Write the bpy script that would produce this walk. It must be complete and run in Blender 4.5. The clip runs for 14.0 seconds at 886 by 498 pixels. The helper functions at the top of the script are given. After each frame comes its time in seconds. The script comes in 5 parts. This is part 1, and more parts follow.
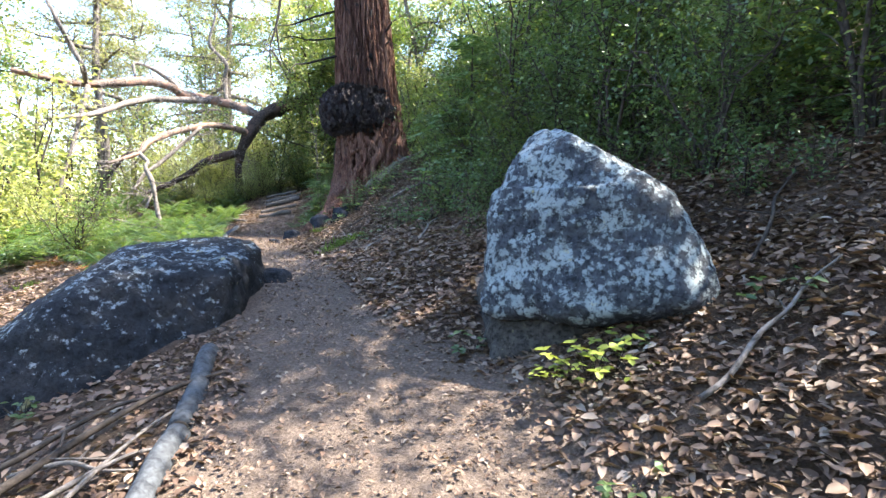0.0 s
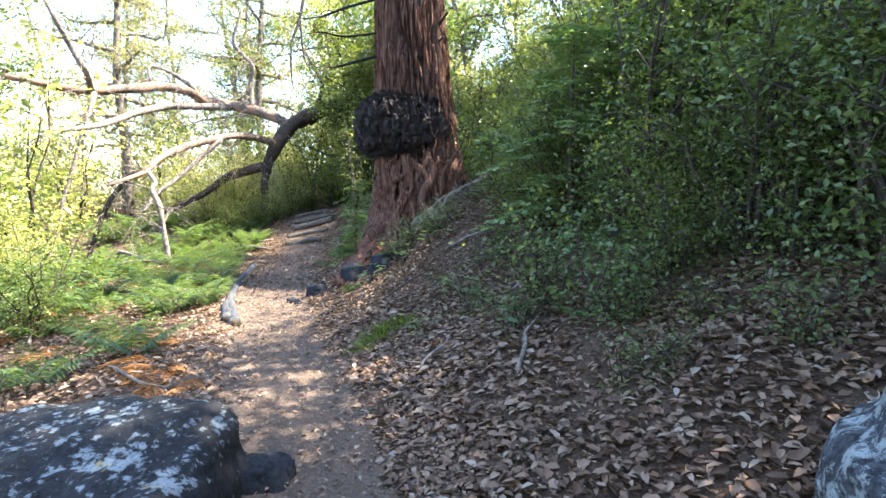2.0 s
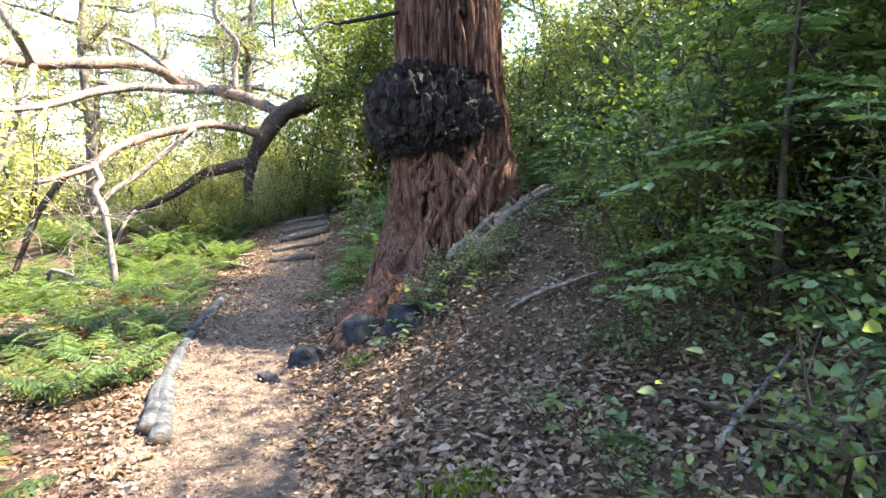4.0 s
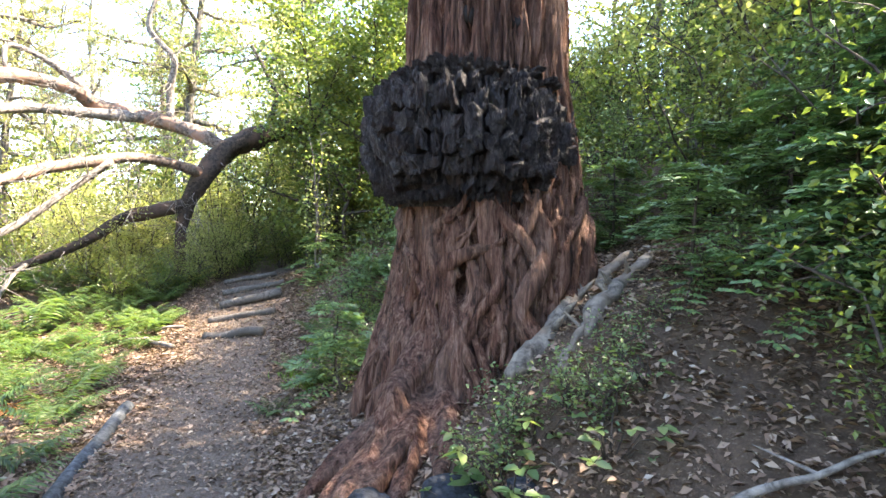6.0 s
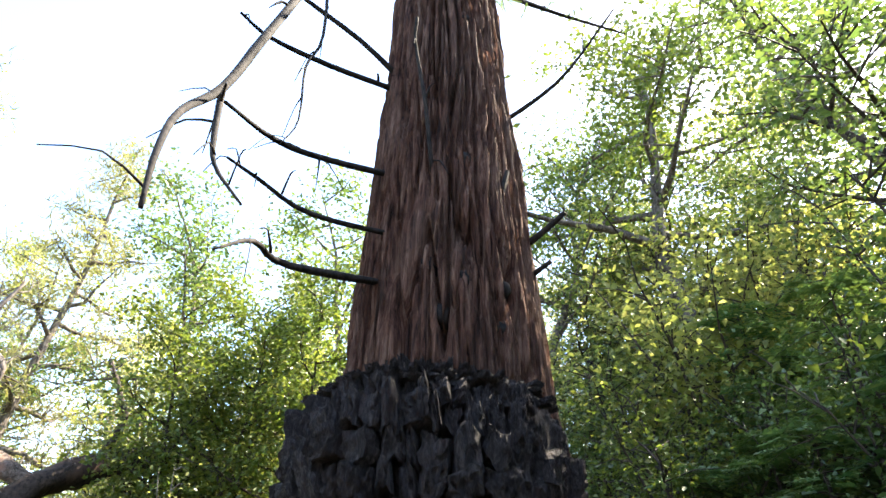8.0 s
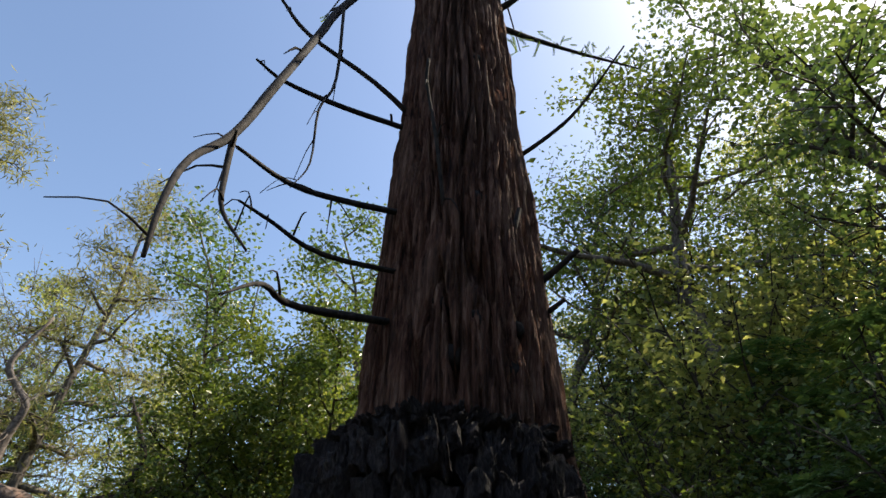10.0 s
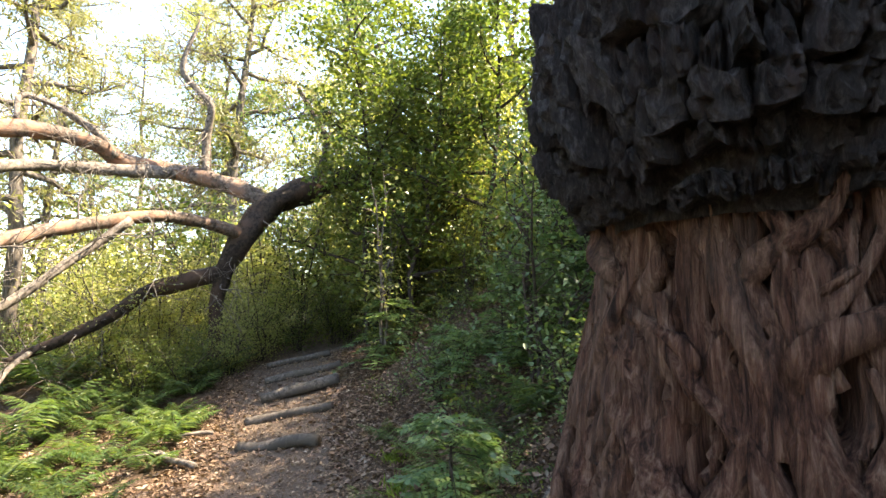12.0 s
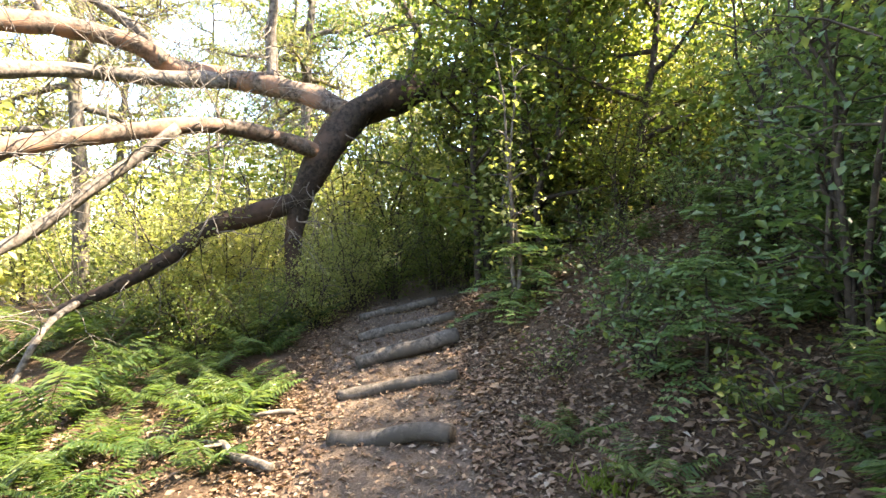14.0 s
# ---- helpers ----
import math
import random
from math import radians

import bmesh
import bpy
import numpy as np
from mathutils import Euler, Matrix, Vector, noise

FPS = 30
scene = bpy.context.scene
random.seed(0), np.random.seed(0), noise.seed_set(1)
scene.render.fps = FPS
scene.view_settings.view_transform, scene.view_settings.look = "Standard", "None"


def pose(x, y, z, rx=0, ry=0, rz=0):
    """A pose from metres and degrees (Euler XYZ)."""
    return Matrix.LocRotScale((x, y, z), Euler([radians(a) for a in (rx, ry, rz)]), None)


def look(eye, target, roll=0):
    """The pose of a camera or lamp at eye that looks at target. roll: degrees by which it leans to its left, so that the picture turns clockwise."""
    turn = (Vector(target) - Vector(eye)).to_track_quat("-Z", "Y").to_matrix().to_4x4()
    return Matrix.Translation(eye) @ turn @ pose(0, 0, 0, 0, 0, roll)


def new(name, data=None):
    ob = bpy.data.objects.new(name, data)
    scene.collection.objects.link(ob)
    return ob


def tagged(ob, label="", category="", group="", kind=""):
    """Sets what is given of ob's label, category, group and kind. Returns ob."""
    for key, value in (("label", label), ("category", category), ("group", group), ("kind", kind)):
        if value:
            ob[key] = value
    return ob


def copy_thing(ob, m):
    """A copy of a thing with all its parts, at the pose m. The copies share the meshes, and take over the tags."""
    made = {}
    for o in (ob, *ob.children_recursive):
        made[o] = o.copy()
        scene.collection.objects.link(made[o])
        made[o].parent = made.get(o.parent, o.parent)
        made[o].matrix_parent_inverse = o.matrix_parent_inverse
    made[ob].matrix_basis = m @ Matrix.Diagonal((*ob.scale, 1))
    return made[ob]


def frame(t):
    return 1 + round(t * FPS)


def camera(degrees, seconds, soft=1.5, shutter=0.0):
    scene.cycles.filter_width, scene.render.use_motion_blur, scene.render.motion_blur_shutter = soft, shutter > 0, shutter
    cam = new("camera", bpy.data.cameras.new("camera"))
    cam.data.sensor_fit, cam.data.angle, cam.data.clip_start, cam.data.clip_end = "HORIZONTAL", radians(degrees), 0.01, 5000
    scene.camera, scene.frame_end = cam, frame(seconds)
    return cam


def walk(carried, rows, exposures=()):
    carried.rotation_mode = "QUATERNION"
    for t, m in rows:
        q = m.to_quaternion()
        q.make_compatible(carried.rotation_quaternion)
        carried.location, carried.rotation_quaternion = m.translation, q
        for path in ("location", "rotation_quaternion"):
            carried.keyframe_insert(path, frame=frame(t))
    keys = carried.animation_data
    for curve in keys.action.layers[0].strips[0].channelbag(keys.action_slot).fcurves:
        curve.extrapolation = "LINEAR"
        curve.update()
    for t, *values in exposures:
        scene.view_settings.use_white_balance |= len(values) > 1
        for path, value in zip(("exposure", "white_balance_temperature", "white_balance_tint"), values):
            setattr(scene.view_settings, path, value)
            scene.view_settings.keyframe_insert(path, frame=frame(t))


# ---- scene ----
cam = camera(76.4, 14.0)
PATH = [
    (0, (-0.021, 0.316, 1.503), (-0.024, 2.307, 1.313), -0.5),
    (0.5, (-0.13, 0.925, 1.59), (-0.168, 2.913, 1.374), -0.5),
    (1, (-0.243, 1.547, 1.784), (-0.303, 3.534, 1.565), -0.2),
    (1.5, (-0.458, 2.198, 1.979), (-0.552, 4.185, 1.78), -0.5),
    (2, (-0.49, 2.719, 2.113), (-0.618, 4.705, 1.915), -0.3),
    (2.5, (-0.7, 3.362, 2.134), (-0.833, 5.347, 1.933), -0.1),
    (3, (-0.812, 3.986, 2.168), (-0.94, 5.97, 1.959), 0.4),
    (3.2, (-0.881, 4.256, 2.234), (-1.004, 6.242, 2.025), 0.7),
    (5.3, (-1.645, 6.661, 2.361), (-1.688, 8.655, 2.218), 1.8),
    (5.5, (-1.713, 6.901, 2.402), (-1.72, 8.898, 2.285), 1.9),
    (6, (-1.946, 7.409, 2.419), (-1.868, 9.407, 2.388), 2.2),
    (6.5, (-2.102, 7.835, 2.403), (-1.917, 9.823, 2.53), 2.2),
    (7, (-2.221, 8.24, 2.465), (-1.897, 10.17, 2.879), 2.2),
    (7.2, (-2.285, 8.366, 2.503), (-1.901, 10.247, 3.062), 1.6),
    (7.5, (-2.348, 8.485, 2.524), (-1.907, 10.274, 3.303), 1.8),
    (8, (-2.374, 8.519, 2.559), (-1.945, 10.134, 3.657), 1.6),
    (8.2, (-2.371, 8.544, 2.565), (-1.968, 10.094, 3.762), 2.0),
    (10.3, (-2.3, 8.5, 2.6), (-1.981, 10.063, 3.775), 2.2),
    (10.8, (-2.24, 8.71, 2.535), (-1.955, 10.54, 3.235), 2.9),
    (11, (-2.281, 8.823, 2.508), (-2.036, 10.708, 3.081), 2.7),
    (11.5, (-2.4, 9.131, 2.46), (-2.168, 11.064, 2.842), 2.0),
    (12, (-2.61, 9.546, 2.393), (-2.687, 11.536, 2.591), 0.0),
    (12.5, (-2.882, 9.959, 2.301), (-3.175, 11.942, 2.371), -1.0),
    (13, (-3.179, 10.461, 2.273), (-3.466, 12.44, 2.328), -1.0),
    (13.5, (-3.296, 11.037, 2.259), (-3.607, 13.012, 2.295), -1.0),
    (14, (-3.468, 11.605, 2.205), (-3.802, 13.577, 2.227), -1.0),
]
EV, KELVIN, TINT = 3.12, 6800, 10
EXPOSURES = [(t, EV + e, KELVIN - max(0.0, 750 * (1 - t / 4)) + 900 * min(max((t - 10.3) / 0.7, 0.0), 1.0), TINT) for t, e in ((0, -0.28), (1.5, 0.0), (3.0, 0.02), (5.3, 0.35), (6.5, 0.5), (7.0, 0.4), (7.5, 0.25), (8.0, -0.4), (8.3, -0.55), (9.2, -1.7), (10.3, -2.42), (11.0, -2.15), (11.6, -0.95), (12.2, -0.2), (12.8, -0.1), (14.0, 0.05))]
walk(cam, [(t, look(eye, target, roll)) for t, eye, target, roll in PATH], EXPOSURES)

# ---- sky and sun ----
SUN_AZ, SUN_EL = radians(78), radians(55)      # clockwise from +y, above the horizon
world = bpy.data.worlds.new("sky")
scene.world = world
world.use_nodes = True
wn = world.node_tree.nodes
wl = world.node_tree.links
sky = wn.new("ShaderNodeTexSky")
sky.ozone_density = 2.0
sky.sky_type, sky.sun_disc, sky.sun_elevation, sky.sun_rotation = "NISHITA", False, SUN_EL, SUN_AZ
wl.new(sky.outputs[0], wn["Background"].inputs["Color"])
wn["Background"].inputs["Strength"].default_value = 0.15
sun = new("sun", bpy.data.lights.new("sun", "SUN"))
sun.data.energy, sun.data.angle, sun.data.color = 5.3, radians(0.55), (1.0, 0.91, 0.76)
to_sun = Vector((math.sin(SUN_AZ) * math.cos(SUN_EL), math.cos(SUN_AZ) * math.cos(SUN_EL), math.sin(SUN_EL)))
sun.matrix_world = look((20, 0, 30), Vector((20, 0, 30)) - to_sun)


# ---- materials ----
class Mat:
    """A node material with small helpers."""

    def __init__(self, name):
        self.m = bpy.data.materials.new(name)
        self.m.use_nodes = True
        self.n, self.l = self.m.node_tree.nodes, self.m.node_tree.links
        self.b = self.n["Principled BSDF"]
        self.out = self.n["Material Output"]

    def node(self, kind, **ins):
        nd = self.n.new(kind)
        for k, v in ins.items():
            key = k.replace("_", " ")
            if hasattr(v, "is_output"):
                self.l.new(v, nd.inputs[key])
            else:
                nd.inputs[key].default_value = v
        return nd

    def coords(self, scale=(1, 1, 1), world_space=False):
        if world_space:
            src = self.n.new("ShaderNodeNewGeometry").outputs["Position"]
        else:
            src = self.n.new("ShaderNodeTexCoord").outputs["Object"]
        mp = self.node("ShaderNodeMapping", Vector=src, Scale=scale)
        return mp.outputs[0]

    def noise(self, vec, scale, detail=6.0, rough=0.6, dist=0.0):
        return self.node("ShaderNodeTexNoise", Vector=vec, Scale=scale, Detail=detail, Roughness=rough, Distortion=dist).outputs["Fac"]

    def ramp(self, fac, stops):
        r = self.n.new("ShaderNodeValToRGB")
        el = r.color_ramp.elements
        while len(el) < len(stops):
            el.new(0.5)
        for e, (p, c) in zip(el, stops):
            e.position = p
            e.color = (*c, 1) if len(c) == 3 else c
        self.l.new(fac, r.inputs[0])
        return r.outputs[0]

    def mix(self, fac, a, b, blend="MIX"):
        x = self.n.new("ShaderNodeMix")
        x.data_type, x.blend_type = "RGBA", blend
        for sock, v in ((x.inputs[0], fac), (x.inputs[6], a), (x.inputs[7], b)):
            if hasattr(v, "is_output"):
                self.l.new(v, sock)
            elif isinstance(v, tuple):
                sock.default_value = (*v, 1)
            else:
                sock.default_value = v
        return x.outputs[2]

    def math(self, op, a, b=0.0):
        x = self.n.new("ShaderNodeMath")
        x.operation = op
        for sock, v in ((x.inputs[0], a), (x.inputs[1], b)):
            if hasattr(v, "is_output"):
                self.l.new(v, sock)
            else:
                sock.default_value = v
        return x.outputs[0]

    def bump(self, height, strength=0.5, distance=0.02):
        bp = self.node("ShaderNodeBump", Height=height, Strength=strength, Distance=distance)
        self.l.new(bp.outputs[0], self.b.inputs["Normal"])

    def done(self, color, rough=0.8, spec=0.3):
        if hasattr(color, "is_output"):
            self.l.new(color, self.b.inputs["Base Color"])
        else:
            self.b.inputs["Base Color"].default_value = (*color, 1)
        if hasattr(rough, "is_output"):
            self.l.new(rough, self.b.inputs["Roughness"])
        else:
            self.b.inputs["Roughness"].default_value = rough
        self.b.inputs["Specular IOR Level"].default_value = spec
        return self.m


def leaf_material(name, stops, through_light=0.45, rough=0.38, spec=0.5, tint=0.25):
    """Leaves: colour by leaf and by plant, light shining through."""
    k = Mat(name)
    geo = k.n.new("ShaderNodeNewGeometry").outputs["Random Per Island"]
    plant = k.n.new("ShaderNodeObjectInfo").outputs["Random"]
    col = k.ramp(geo, stops)
    col = k.mix(k.math("MULTIPLY", plant, tint), col, (stops[-1][1][0] * 1.1, stops[-1][1][1] * 0.97, stops[-1][1][2] * 0.85))
    vein = k.noise(k.coords((1, 1, 1)), 55.0, 2.0)
    col = k.mix(0.35, col, k.mix(vein, (0.35, 0.35, 0.35), (1, 1, 1)), "MULTIPLY")
    k.done(col, rough, spec)
    tr = k.n.new("ShaderNodeBsdfTranslucent")
    k.l.new(k.mix(1.0, col, (1.3, 1.35, 0.75), "MULTIPLY"), tr.inputs["Color"])
    ms = k.n.new("ShaderNodeMixShader")
    ms.inputs[0].default_value = through_light
    k.l.new(k.b.outputs[0], ms.inputs[1])
    k.l.new(tr.outputs[0], ms.inputs[2])
    k.l.new(ms.outputs[0], k.out.inputs[0])
    return k.m


def soil_material():
    k = Mat("forest_soil")
    v = k.coords((1, 1, 1), True)
    big, mid, fine = k.noise(v, 0.9, 4), k.noise(v, 7.0, 8, 0.7), k.noise(v, 55.0, 6, 0.7)
    wear = k.n.new("ShaderNodeAttribute")
    wear.attribute_name = "packed"
    packed = k.ramp(fine, [(0.36, (0.06, 0.043, 0.033)), (0.5, (0.125, 0.091, 0.07)), (0.66, (0.21, 0.16, 0.127))])
    packed = k.mix(k.math("MULTIPLY", mid, 0.6), packed, (0.12, 0.089, 0.069))
    humus = k.ramp(fine, [(0.36, (0.03, 0.02, 0.014)), (0.5, (0.066, 0.041, 0.028)), (0.66, (0.15, 0.098, 0.068))])
    humus = k.mix(k.ramp(big, [(0.4, (0, 0, 0)), (0.65, (1, 1, 1))]), humus, (0.075, 0.05, 0.033))
    edge = k.math("ADD", wear.outputs["Fac"], k.math("MULTIPLY", k.math("SUBTRACT", mid, 0.5), 0.9))
    col = k.mix(k.ramp(edge, [(0.35, (0, 0, 0)), (0.65, (1, 1, 1))]), humus, packed)
    vor = k.node("ShaderNodeTexVoronoi", Vector=v, Scale=42.0)
    col = k.mix(k.ramp(vor.outputs["Distance"], [(0.12, (0.5, 0.5, 0.5)), (0.3, (0, 0, 0))]), col, k.mix(k.noise(v, 30, 2), (0.08, 0.058, 0.045), (0.24, 0.19, 0.155)))
    k.bump(k.math("ADD", fine, k.math("MULTIPLY", mid, 1.5)), 0.8, 0.03)
    return k.done(col, 0.92, 0.15)


def cedar_material(name, lo, mid, hi, rough=0.9, spec=0.15):
    k = Mat(name)
    v = k.coords((1, 1, 0.09))
    f = k.noise(v, 34.0, 8, 0.7, 0.6)
    g = k.noise(k.coords((1, 1, 0.25)), 5.0, 5, 0.6)
    col = k.ramp(f, [(0.36, lo), (0.5, mid), (0.66, hi)])
    col = k.mix(k.ramp(g, [(0.45, (0, 0, 0)), (0.7, (0.3, 0.3, 0.3))]), col, (hi[0] * 0.85, hi[1] * 1.02, hi[2] * 1.1))
    fine = k.noise(k.coords((1, 1, 0.12)), 95.0, 5, 0.7, 0.4)
    col = k.mix(0.5, col, k.ramp(fine, [(0.38, (0.45, 0.42, 0.4)), (0.62, (1, 1, 1))]), "MULTIPLY")
    peel = k.noise(k.coords((1, 1, 0.3)), 16.0, 7, 0.7, 0.8)
    col = k.mix(0.75, col, k.ramp(peel, [(0.36, (0.35, 0.32, 0.3)), (0.5, (1, 1, 1))]), "MULTIPLY")
    k.bump(k.math("ADD", k.math("ADD", f, k.math("MULTIPLY", fine, 0.6)), peel), 1.0, 0.04)
    return k.done(col, rough, spec)


def burl_material():
    k = Mat("charred_burl")
    v = k.coords((1, 1, 0.35), True)
    f, g = k.noise(v, 40.0, 10, 0.8, 0.6), k.noise(v, 11.0, 8, 0.75)
    col = k.ramp(f, [(0.36, (0.005, 0.004, 0.004)), (0.5, (0.036, 0.027, 0.027)), (0.66, (0.128, 0.105, 0.104))])
    col = k.mix(k.ramp(g, [(0.5, (0, 0, 0)), (0.68, (0.7, 0.7, 0.7))]), col, (0.05, 0.023, 0.016))
    k.bump(k.math("ADD", f, k.math("MULTIPLY", g, 1.5)), 1.0, 0.07)
    return k.done(col, 0.75, 0.25)


def rock_material(name, dark, mid, lichen, amount, rise=0.02):
    k = Mat(name)
    v = k.coords()
    a, b = k.noise(v, 3.0, 8, 0.62), k.noise(v, 22.0, 8, 0.7)
    col = k.ramp(b, [(0.36, dark), (0.52, mid), (0.7, (mid[0] * 1.7, mid[1] * 1.7, mid[2] * 1.6))])
    col = k.mix(k.ramp(k.noise(v, 1.7, 4), [(0.5, (0, 0, 0)), (0.75, (0.7, 0.7, 0.7))]), col, (mid[0] * 1.5, mid[1] * 1.25, mid[2] * 0.95))
    vor = k.node("ShaderNodeTexVoronoi", Vector=k.mix(0.06, v, k.node("ShaderNodeTexNoise", Vector=v, Scale=9.0, Detail=4.0).outputs["Color"]), Scale=26.0)
    spots = k.math("ADD", k.noise(v, 6.2, 14, 0.84), k.math("MULTIPLY", k.math("SUBTRACT", 0.45, vor.outputs["Distance"]), 0.16))
    up = k.node("ShaderNodeSeparateXYZ", Vector=k.n.new("ShaderNodeNewGeometry").outputs["Normal"]).outputs["Z"]
    spots = k.math("ADD", spots, k.math("MULTIPLY", up, rise))
    mask = k.ramp(spots, [(amount, (0, 0, 0)), (amount + 0.025, (1, 1, 1))])
    tone = k.mix(k.noise(v, 14, 5), lichen, (lichen[0] * 0.62, lichen[1] * 0.66, lichen[2] * 0.68))
    col = k.mix(mask, col, tone)
    speck = k.ramp(k.noise(v, 45, 6, 0.75), [(0.42, (0.2, 0.2, 0.22)), (0.47, (1, 1, 1))])
    col = k.mix(0.8, col, speck, "MULTIPLY")
    yel = k.ramp(k.noise(v, 6.5, 6, 0.6), [(0.66, (0, 0, 0)), (0.7, (0.75, 0.75, 0.75))])
    col = k.mix(yel, col, (0.36, 0.31, 0.15))
    k.bump(k.math("ADD", k.math("MULTIPLY", mask, 0.15), k.math("ADD", a, k.math("MULTIPLY", b, 0.6))), 0.7, 0.04)
    return k.done(col, 0.88, 0.25)


def wood_material(name, lo, hi, stretch=(1, 1, 1), patch=None, scale=18.0):
    k = Mat(name)
    v = k.coords(stretch)
    f, g = k.noise(v, scale, 7, 0.65, 0.4), k.noise(k.coords(), 2.3, 5, 0.6)
    col = k.ramp(f, [(0.36, lo), (0.64, hi)])
    if patch:
        col = k.mix(k.ramp(g, [(0.46, (0, 0, 0)), (0.58, (1, 1, 1))]), col, patch)
    k.bump(f, 0.7, 0.012)
    return k.done(col, 0.85, 0.2)


M_SOIL = soil_material()
M_CEDAR = cedar_material("cedar_bark", (0.022, 0.0095, 0.0075), (0.14, 0.063, 0.043), (0.3, 0.18, 0.132))
M_BURL = burl_material()
M_ROCK = rock_material("lichen_boulder", (0.014, 0.016, 0.021), (0.05, 0.055, 0.066), (0.3, 0.335, 0.34), 0.502, 0.04)
M_ROCK_DARK = rock_material("dark_boulder", (0.005, 0.006, 0.008), (0.016, 0.017, 0.021), (0.24, 0.27, 0.29), 0.608, 0.1)
M_ROCK_BROWN = rock_material("bare_rock", (0.016, 0.014, 0.012), (0.055, 0.048, 0.042), (0.15, 0.15, 0.14), 0.68)
M_STONE = rock_material("dark_stone", (0.008, 0.009, 0.012), (0.018, 0.02, 0.026), (0.09, 0.09, 0.095), 0.7)
M_LOG = wood_material("weathered_log", (0.03, 0.025, 0.021), (0.16, 0.134, 0.114), (1, 1, 1), (0.07, 0.058, 0.048), 26.0)
M_TIMBER = wood_material("grey_timber", (0.024, 0.025, 0.028), (0.08, 0.084, 0.09), (1, 1, 1), None, 24.0)
M_LOG_END = wood_material("log_end", (0.02, 0.016, 0.013), (0.08, 0.06, 0.045))
# Two tones of one bark: paler for sunlit limbs, darker for shaded trunk and lower limb.
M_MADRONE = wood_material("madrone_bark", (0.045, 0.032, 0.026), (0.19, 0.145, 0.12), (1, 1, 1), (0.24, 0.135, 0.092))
M_MADRONE_SHADED = wood_material("shaded_madrone_bark", (0.015, 0.011, 0.009), (0.06, 0.043, 0.034), (1, 1, 1), (0.08, 0.048, 0.034))
M_DEADWOOD = wood_material("dead_wood", (0.06, 0.05, 0.043), (0.23, 0.195, 0.17), (1, 1, 1))
M_TWIG = wood_material("twig_bark", (0.022, 0.017, 0.014), (0.08, 0.062, 0.05))
# Near black so that the cedar's branches read as backlit silhouettes; dark knots share it.
M_DEADBRANCH = wood_material("silhouette_and_knot_wood", (0.006, 0.005, 0.005), (0.035, 0.028, 0.025))
M_MOTTLED = wood_material("mottled_dead_bark", (0.035, 0.028, 0.023), (0.21, 0.175, 0.145), (1, 1, 1), (0.13, 0.1, 0.078), 14.0)
M_TRUNK = wood_material("grey_bark", (0.05, 0.042, 0.036), (0.19, 0.16, 0.135), (1, 1, 0.3))
M_OAK = leaf_material("oak_leaf", [(0.0, (0.06, 0.1, 0.026)), (0.6, (0.12, 0.175, 0.042)), (1.0, (0.22, 0.24, 0.06))])
M_DARKLEAF = leaf_material("dark_leaf", [(0.0, (0.06, 0.11, 0.042)), (0.7, (0.115, 0.18, 0.066)), (1.0, (0.2, 0.245, 0.085))], 0.45, 0.36, 0.55)
# Yellow-green raised well above leaf colour, to carry the valley's strong sunlight and haze.
M_SUNLEAF = leaf_material("sunlit_leaf", [(0.0, (0.18, 0.21, 0.075)), (0.6, (0.3, 0.32, 0.12)), (1.0, (0.45, 0.42, 0.19))], 0.55)
M_CONIFER = leaf_material("conifer_spray", [(0.0, (0.06, 0.125, 0.05)), (0.7, (0.115, 0.2, 0.075)), (1.0, (0.21, 0.27, 0.09))], 0.4)
# Needles paled in the same way for the sunlit background.
M_PINE = leaf_material("sunlit_pine_needle", [(0.0, (0.14, 0.16, 0.075)), (0.6, (0.23, 0.235, 0.11)), (1.0, (0.34, 0.31, 0.16))], 0.5)
M_FERN = leaf_material("fern_frond", [(0.0, (0.036, 0.075, 0.022)), (0.6, (0.07, 0.125, 0.034)), (1.0, (0.14, 0.175, 0.05))], 0.5)
M_YELLOW = leaf_material("lime_leaf", [(0.0, (0.22, 0.27, 0.04)), (1.0, (0.4, 0.42, 0.09))], 0.4)
M_DRYFERN = leaf_material("dry_fern", [(0.0, (0.19, 0.085, 0.035)), (1.0, (0.4, 0.2, 0.09))], 0.35, 0.8, 0.1)
M_GRASS = leaf_material("grass_blade", [(0.0, (0.1, 0.17, 0.02)), (1.0, (0.22, 0.29, 0.05))], 0.45)
M_LITTER = leaf_material("leaf_litter", [(0.0, (0.055, 0.031, 0.019)), (0.35, (0.14, 0.083, 0.054)), (0.7, (0.24, 0.155, 0.105)), (0.93, (0.29, 0.205, 0.148)), (1.0, (0.34, 0.28, 0.225))], 0.12, 0.6, 0.3, 0.0)


# ---- geometry helpers ----
def unit(a):
    return a / np.maximum(np.linalg.norm(a, axis=-1, keepdims=True), 1e-9)


def lerp(v, table):
    return np.interp(v, [a for a, b in table], [b for a, b in table])


def link_mesh(name, verts, faces, mat, parent=None, smooth=True, label=""):
    me = bpy.data.meshes.new(name)
    me.from_pydata([tuple(p) for p in verts], [], [tuple(f) for f in faces])
    me.materials.append(mat)
    if smooth:
        me.polygons.foreach_set("use_smooth", np.ones(len(me.polygons), dtype=bool))
    me.update()
    ob = new(name, me)
    if parent is not None:
        ob.parent = parent
    if label:
        ob["label"] = label
    return ob


